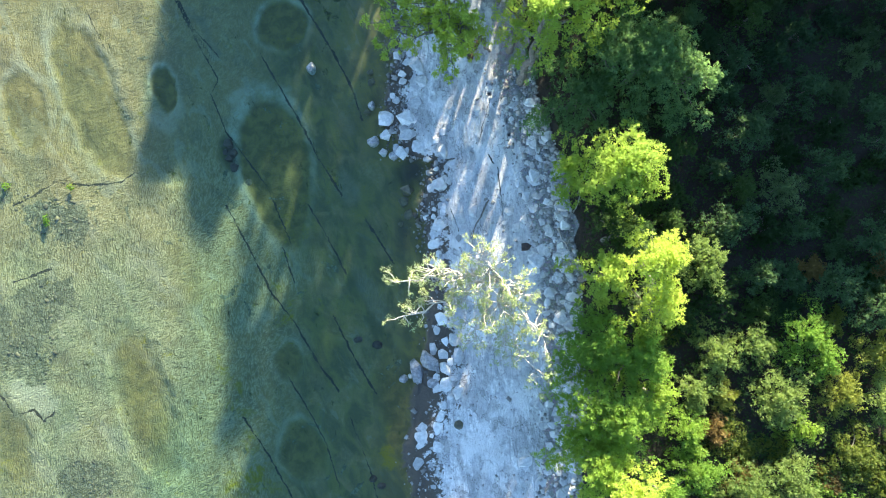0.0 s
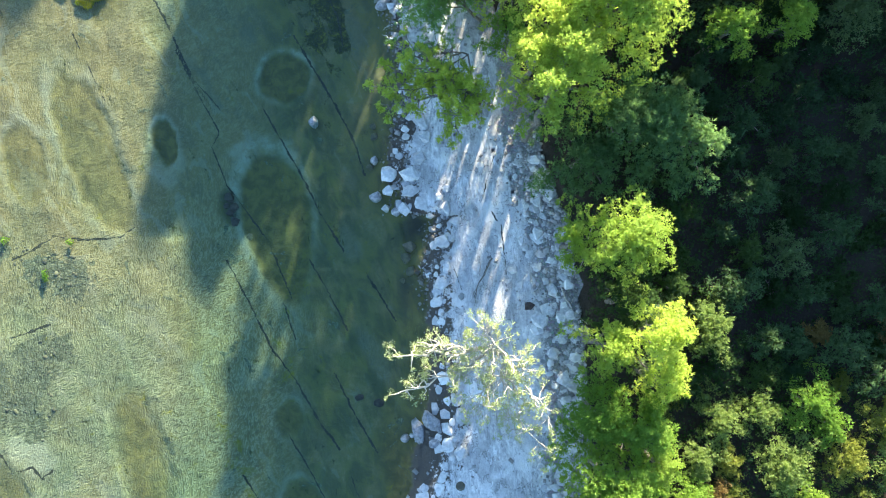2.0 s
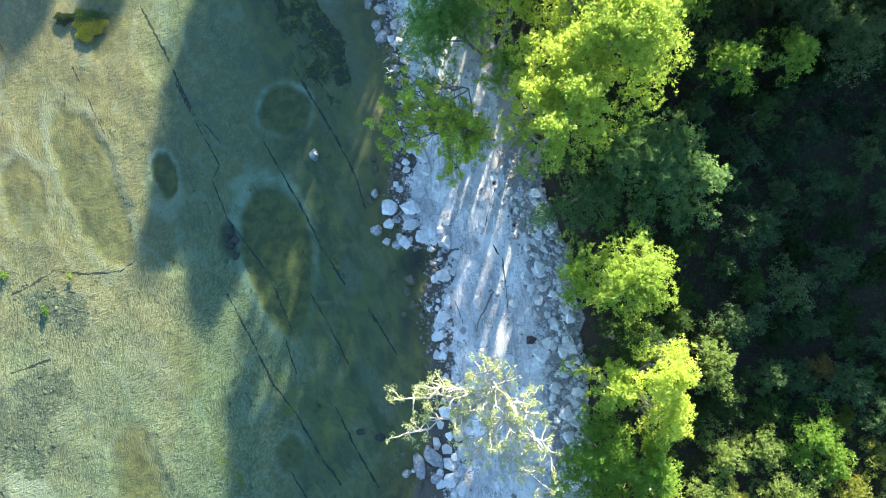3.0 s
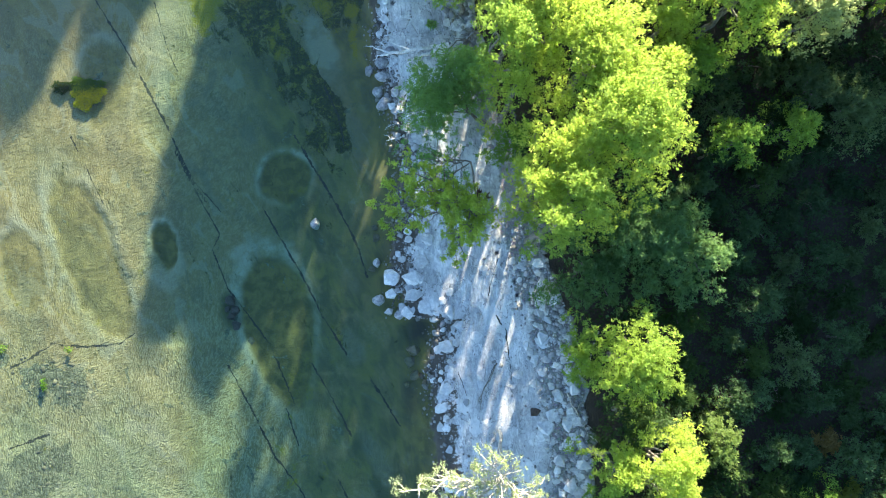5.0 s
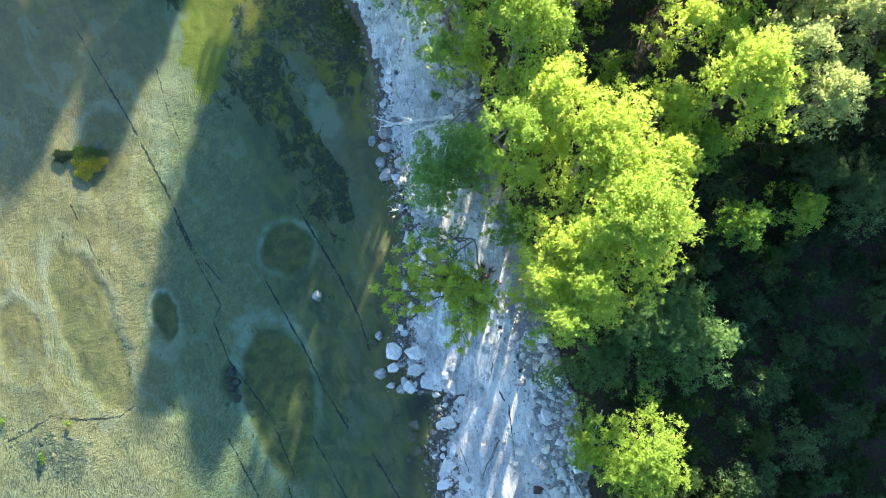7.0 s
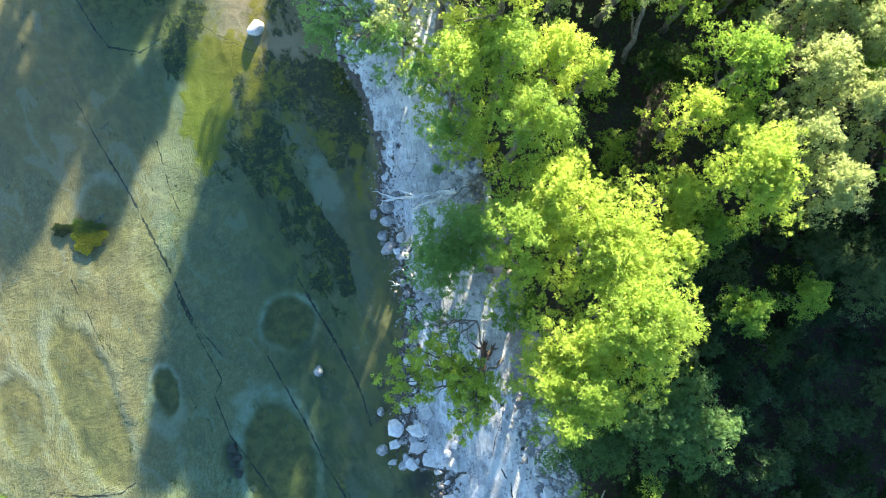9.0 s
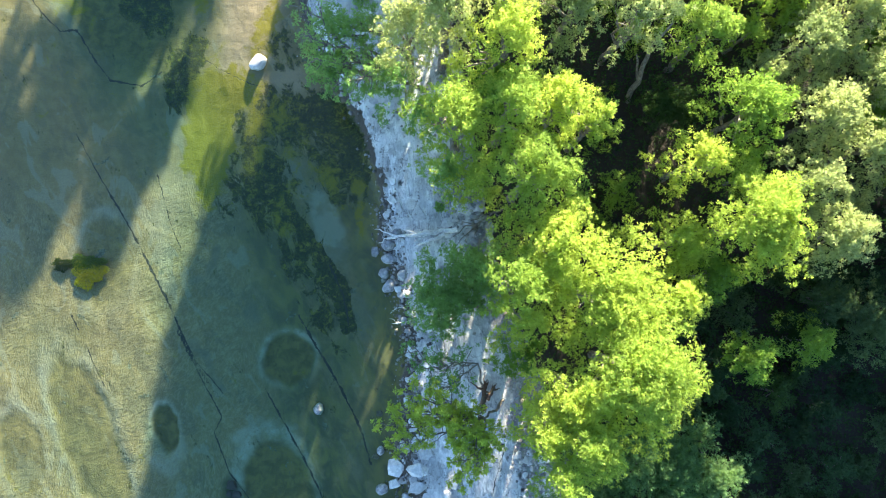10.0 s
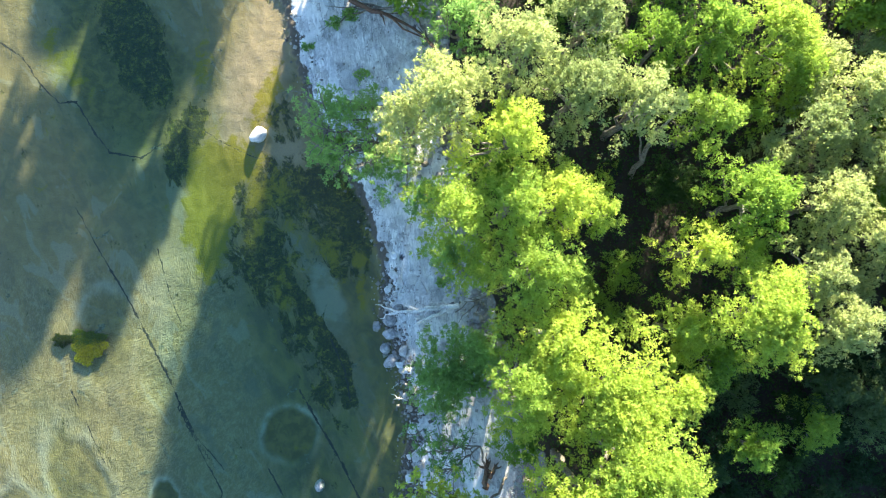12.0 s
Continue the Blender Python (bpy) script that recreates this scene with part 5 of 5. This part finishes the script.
def cobble_heap(name, label, places, material):
    """Small broken stones as one mesh, each bedded in the ground."""
    vs, fs, start = [], [], 0
    for k, (x, y, r, stretch, turn) in enumerate(places):
        me = KINDS["a"][k % 7]
        v = np.array([c.co[:] for c in me.vertices]) * np.array((r * stretch, r, r * 0.6))
        a = radians(turn)
        v = v @ np.array(((math.cos(a), math.sin(a), 0), (-math.sin(a), math.cos(a), 0), (0, 0, 1)))
        vs.append(v + np.array((x, y, ground_z(x, y) + r * 0.16)))
        fs.append(np.array([p.vertices[:] for p in me.polygons]) + start)
        start += len(v)
    return tagged(new(name, mesh_from(name, np.concatenate(vs), np.concatenate(fs), material)), label, "cobbles", kind="stuff")


def by_wood(rng):
    y = rng.uniform(-16, 16)
    x = np.interp(y, WOOD_Y, WOOD_X) - abs(rng.normal(0, 1.3)) + 0.4
    return float(x), float(y), float(np.clip(rng.lognormal(-2.75, 0.5), 0.035, 0.22))


def by_water(rng):
    y = rng.uniform(-15, 50) if rng.uniform() < 0.3 else rng.uniform(3, 31)
    x = np.interp(y, SHORE_Y, SHORE_X) + rng.normal(0.3, 0.5)
    return float(x), float(y), float(np.clip(rng.lognormal(-2.7, 0.5), 0.04, 0.2))


def on_slab(rng):
    y = rng.uniform(-15, 50)
    x = rng.uniform(np.interp(y, SHORE_Y, SHORE_X) + 0.5, np.interp(y, WOOD_Y, WOOD_X))
    return float(x), float(y), float(np.clip(rng.lognormal(-2.9, 0.5), 0.03, 0.16))


def upstream_scree(rng):
    y = rng.uniform(24, 50)
    x = np.interp(y, WOOD_Y, WOOD_X) - abs(rng.normal(0, 1.0)) + 0.3
    return float(x), float(y), float(np.clip(rng.lognormal(-2.2, 0.5), 0.05, 0.3))


RUBBLE_BEDS = ((-26.93, 8.29, 2.6, 1.3), (-27.84, 2.45, 1.8, 1.3), (-29.38, -1.09, 1.8, 2.2), (-26.02, -9.82, 2.0, 1.4), (-29.99, 10.0, 1.2, 1.2))


def in_rubble(rng):
    bx_, by_, rx_, ry_ = RUBBLE_BEDS[rng.randint(0, len(RUBBLE_BEDS))]
    a, r = rng.uniform(0, 6.28), math.sqrt(rng.uniform(0, 1))
    return bx_ + rx_ * r * math.cos(a), by_ + ry_ * r * math.sin(a), float(np.clip(rng.lognormal(-2.5, 0.45), 0.04, 0.18))


DROWNED = island_stone("drowned_stone", (0.04, 0.045, 0.028), (0.10, 0.105, 0.065))
scatter_stones("drowned_rubble", "broken stones under water between the rock slabs", 5, 170, in_rubble, DROWNED, 0.10)
PEBBLE = island_stone("gravel", (0.13, 0.13, 0.13), (0.60, 0.59, 0.58))
WET_GRAVEL = island_stone("wet_gravel", (0.06, 0.055, 0.05), (0.42, 0.41, 0.40))
cobble_heap("cobbles", "small grey limestone cobbles along the edges of the rock bank", SMALL, island_stone("cobble", (0.26, 0.26, 0.265), (0.74, 0.73, 0.71)))
scatter_stones("gravel", "grey limestone gravel along the edge of the wood", 1, 4200, by_wood, PEBBLE)
scatter_stones("shore_gravel", "broken stones along the water's edge", 2, 1300, by_water, WET_GRAVEL)
scatter_stones("rock_flakes", "loose flakes of limestone on the slab", 3, 1100, on_slab, PEBBLE)
scatter_stones("scree", "grey scree at the foot of the wood", 4, 900, upstream_scree, PEBBLE)

# ---------------------------------------------------------------- driftwood, roots, water plants
def drift(name, label, ends, r0, material, seed, category, twigs=4):
    """A fallen bough or log lying on the ground, as one mesh."""
    rng = np.random.RandomState(seed)
    (ax_, ay_), (bx_, by_) = ends
    za, zb = ground_z(ax_, ay_) + r0 * 1.3, ground_z(bx_, by_) + r0 * 1.3
    way = bent(rng, (ax_, ay_, za), (bx_, by_, zb), 0.06, 9, 0.05)
    v, f = tube(way, np.linspace(r0, r0 * 0.35, 10), 7)
    v, f = list(v), list(f)
    ln = math.hypot(ax_ - bx_, ay_ - by_)
    for _ in range(twigs):
        i = rng.randint(3, 9)
        d = np.array((bx_ - ax_, by_ - ay_, 0)) / ln + rng.normal(0, 0.6, 3) * np.array((1, 1, 0.15))
        w2 = bent(rng, way[i], way[i] + d * ln * rng.uniform(0.2, 0.4), 0.02, 5, 0.12)
        v2, f2 = tube(w2, np.linspace(r0 * 0.5, 0.012, 6), 5)
        o = len(v)
        v += list(v2)
        f += [tuple(c + o for c in q) for q in f2]
    return tagged(new(name, mesh_from(name, v, f, material, True)), label, category)


drift("driftwood_bough", "bleached forked driftwood bough lying across the rock bank", ((1.9, 28.46), (-2.87, 28.3)), 0.19, DRIFT, 1, "driftwood", 6)
drift("driftwood_bough", "bleached driftwood stick lying beside the forked bough", ((1.02, 28.23), (-1.18, 27.49)), 0.15, DRIFT, 2, "driftwood", 2)
drift("driftwood_stick", "pale driftwood stick at the water's edge", ((-0.83, 24.01), (-2.91, 23.4)), 0.07, DRIFT, 3, "driftwood", 2)
drift("driftwood_stick", "pale driftwood stick at the water's edge", ((-2.02, 22.47), (-3.15, 22.43)), 0.06, DRIFT, 4, "driftwood", 1)
drift("driftwood_stick", "pale driftwood stick at the water's edge", ((-2.78, 29.27), (-2.03, 28.04)), 0.06, DRIFT, 5, "driftwood", 1)
drift("dead_branch", "bare grey branch lying on gravel at the wood's edge", ((7.17, 3.94), (8.24, 0.86)), 0.07, BARK_PALE_LIT, 6, "branch", 3)
drift("dead_branch", "bare grey branch lying on gravel at the wood's edge", ((7.05, -5.98), (6.01, -6.14)), 0.05, BARK_PALE_LIT, 7, "branch", 2)
drift("dead_branch", "bare grey branch on the rock bank", ((2.79, 6.36), (1.25, 3.97)), 0.05, BARK, 8, "branch", 1)
drift("fallen_log", "brown fallen log at the foot of the wood", ((-3.71, 50.42), (1.02, 47.45)), 0.20, ROOT, 9, "log", 4)
drift("fallen_log", "dark fallen log under the trees", ((5.33, 27.19), (1.84, 24.65)), 0.16, ROOT, 10, "log", 4)
drift("tree_stump", "brown torn root stump on the rock bank", ((2.49, 16.21), (2.82, 18.07)), 0.24, ROOT, 11, "stump", 9)
drift("tree_stump", "brown torn root stump on the rock bank", ((2.84, 16.92), (3.38, 17.64)), 0.2, ROOT, 12, "stump", 8)
drift("fallen_log", "grey fallen log at the foot of the wood", ((3.24, 47.79), (-2.92, 50.01)), 0.17, BARK, 13, "log", 5)
drift("dead_branch", "forked grey branch lying among scree", ((1.9, 46.2), (0.51, 49.3)), 0.11, BARK, 14, "branch", 4)
drift("dead_branch", "bare grey branch lying on gravel at the wood's edge", ((9.54, 7.8), (8.19, 4.42)), 0.06, BARK_PALE_LIT, 15, "branch", 3)
drift("dead_branch", "bare grey branch lying on gravel at the wood's edge", ((5.87, 29.92), (1.58, 27.99)), 0.09, BARK, 16, "branch", 5)
rng_t = np.random.RandomState(4)
for a, b, r in (((3.19, 47.27, 0.5), (1.9, 48.06, 6.0), 0.2), ((14.18, 35.49, 0.8), (14.01, 37.75, 8.0), 0.22)):
    ob = new("bare_trunk")
    tagged(ob, "bare grey leaning tree trunk in the wood", "tree trunk")
    limb("trunk", rng_t, a, b, r, r * 0.5, 0.2, BARK, ob, 9, 9, 0.03, 3)


def tuft_plant(name, label, x, y, rx, ry, count, material, leaf, category, z0=None, seed=1, per=8):
    rng = np.random.RandomState(seed)
    a, r = rng.uniform(0, 6.28, count), np.sqrt(rng.uniform(0, 1, count))
    px, py = r * np.cos(a) * rx, r * np.sin(a) * ry
    z = 0.02 + 0.12 * (1 - r * r) + 0.05 * rng.uniform(0, 1, count)
    c = np.stack([px, py, z], -1)
    nn = np.stack([px * 0.3, py * 0.3, np.ones(count)], -1)
    ob = new(name, leaves(name, c, nn, rng, leaf, per, 0.07, material))
    ob.location = (x, y, z0 if z0 is not None else ground_z(x, y))
    return tagged(ob, label, category)


MOSS = leaf_material("moss_yellow", (0.24, 0.265, 0.012), (0.30, 0.33, 0.014))
MOSS_GREEN = leaf_material("moss_green", (0.10, 0.165, 0.014), (0.12, 0.20, 0.014))
MOSS_SHADE = leaf_material("moss_shade", (0.035, 0.06, 0.010), (0.04, 0.07, 0.01))
isle = new("mossy_islet")
isle.location = (-24.05, 28.06, -0.28)
tagged(isle, "small mossy rock islet with yellow-green growth in the stream", "islet")
# the dark tail on the left is the islet's shadow side, laid as leaves
for nm, ox, oy, sx, sy, mt, lf, cnt in (("moss_mat", 0.3, -0.3, 1.1, 0.9, MOSS, 0.062, 2500), ("moss_mat", 0.2, 0.3, 1.1, 0.75, MOSS_GREEN, 0.062, 1900),
                                        ("dark_moss", -1.3, 0.5, 0.8, 0.4, MOSS_SHADE, 0.07, 600)):
    rr = np.random.RandomState(cnt)
    a, r = rr.uniform(0, 6.28, cnt), np.sqrt(rr.uniform(0, 1, cnt))
    edge_r = 1 + 0.22 * np.sin(3 * a + 1) + 0.12 * np.sin(7 * a)
    c = np.stack([ox + r * edge_r * np.cos(a) * sx, oy + r * edge_r * np.sin(a) * sy, 0.05 + 0.1 * (1 - r)], -1)
    under(nm, leaves(nm, c, np.tile((0, 0, 1.0), (cnt, 1)), rr, lf, 7, 0.06, mt), isle)
rock_under = new("rock", round_mesh("rock", 12, STONE_WET, 0.35))
rock_under.parent, rock_under.scale, rock_under.location = isle, (1.45, 1.3, 0.8), (0.15, 0, -0.12)
for x, y, r in ((-26.06, 10.3, 0.28), (-27.81, 8.19, 0.30), (-27.82, 7.91, 0.2), (-30.51, 10.75, 0.3)):
    tuft_plant("water_plant", "small yellow-green plant standing in the shallow water", x, y, r * 0.8, r * 0.8, 7, LEAF_GREEN, 0.17, "plant", None, int(x * -3))

for x, y, r, n_t in ((-4.93, 48.92, 0.55, 26), (-3.78, 49.43, 0.6, 34), (-6.89, 47.5, 0.4, 16), (-3.35, 45.04, 0.5, 22), (0.82, 30.06, 0.4, 16)):
    tuft_plant("rock_sprig", "small green sprig rooted in the rock bank", x, y, r, r * 0.7, n_t, LEAF_SOFT, 0.2, "plant", None, int(abs(x * 7 + y)))

# low growth under the trees, in the shade-darkened green
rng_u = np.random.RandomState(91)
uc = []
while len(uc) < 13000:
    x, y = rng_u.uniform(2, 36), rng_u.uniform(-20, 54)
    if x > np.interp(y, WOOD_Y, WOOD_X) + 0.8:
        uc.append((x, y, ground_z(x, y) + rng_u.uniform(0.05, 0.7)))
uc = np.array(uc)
tagged(new("undergrowth", leaves("undergrowth", uc, np.tile((0, 0, 1.0), (len(uc), 1)), rng_u, 0.19, 8, 0.34, LEAF_SHADE)),
       "undergrowth covering the forest floor, its green darkened for shade", "undergrowth", kind="stuff")
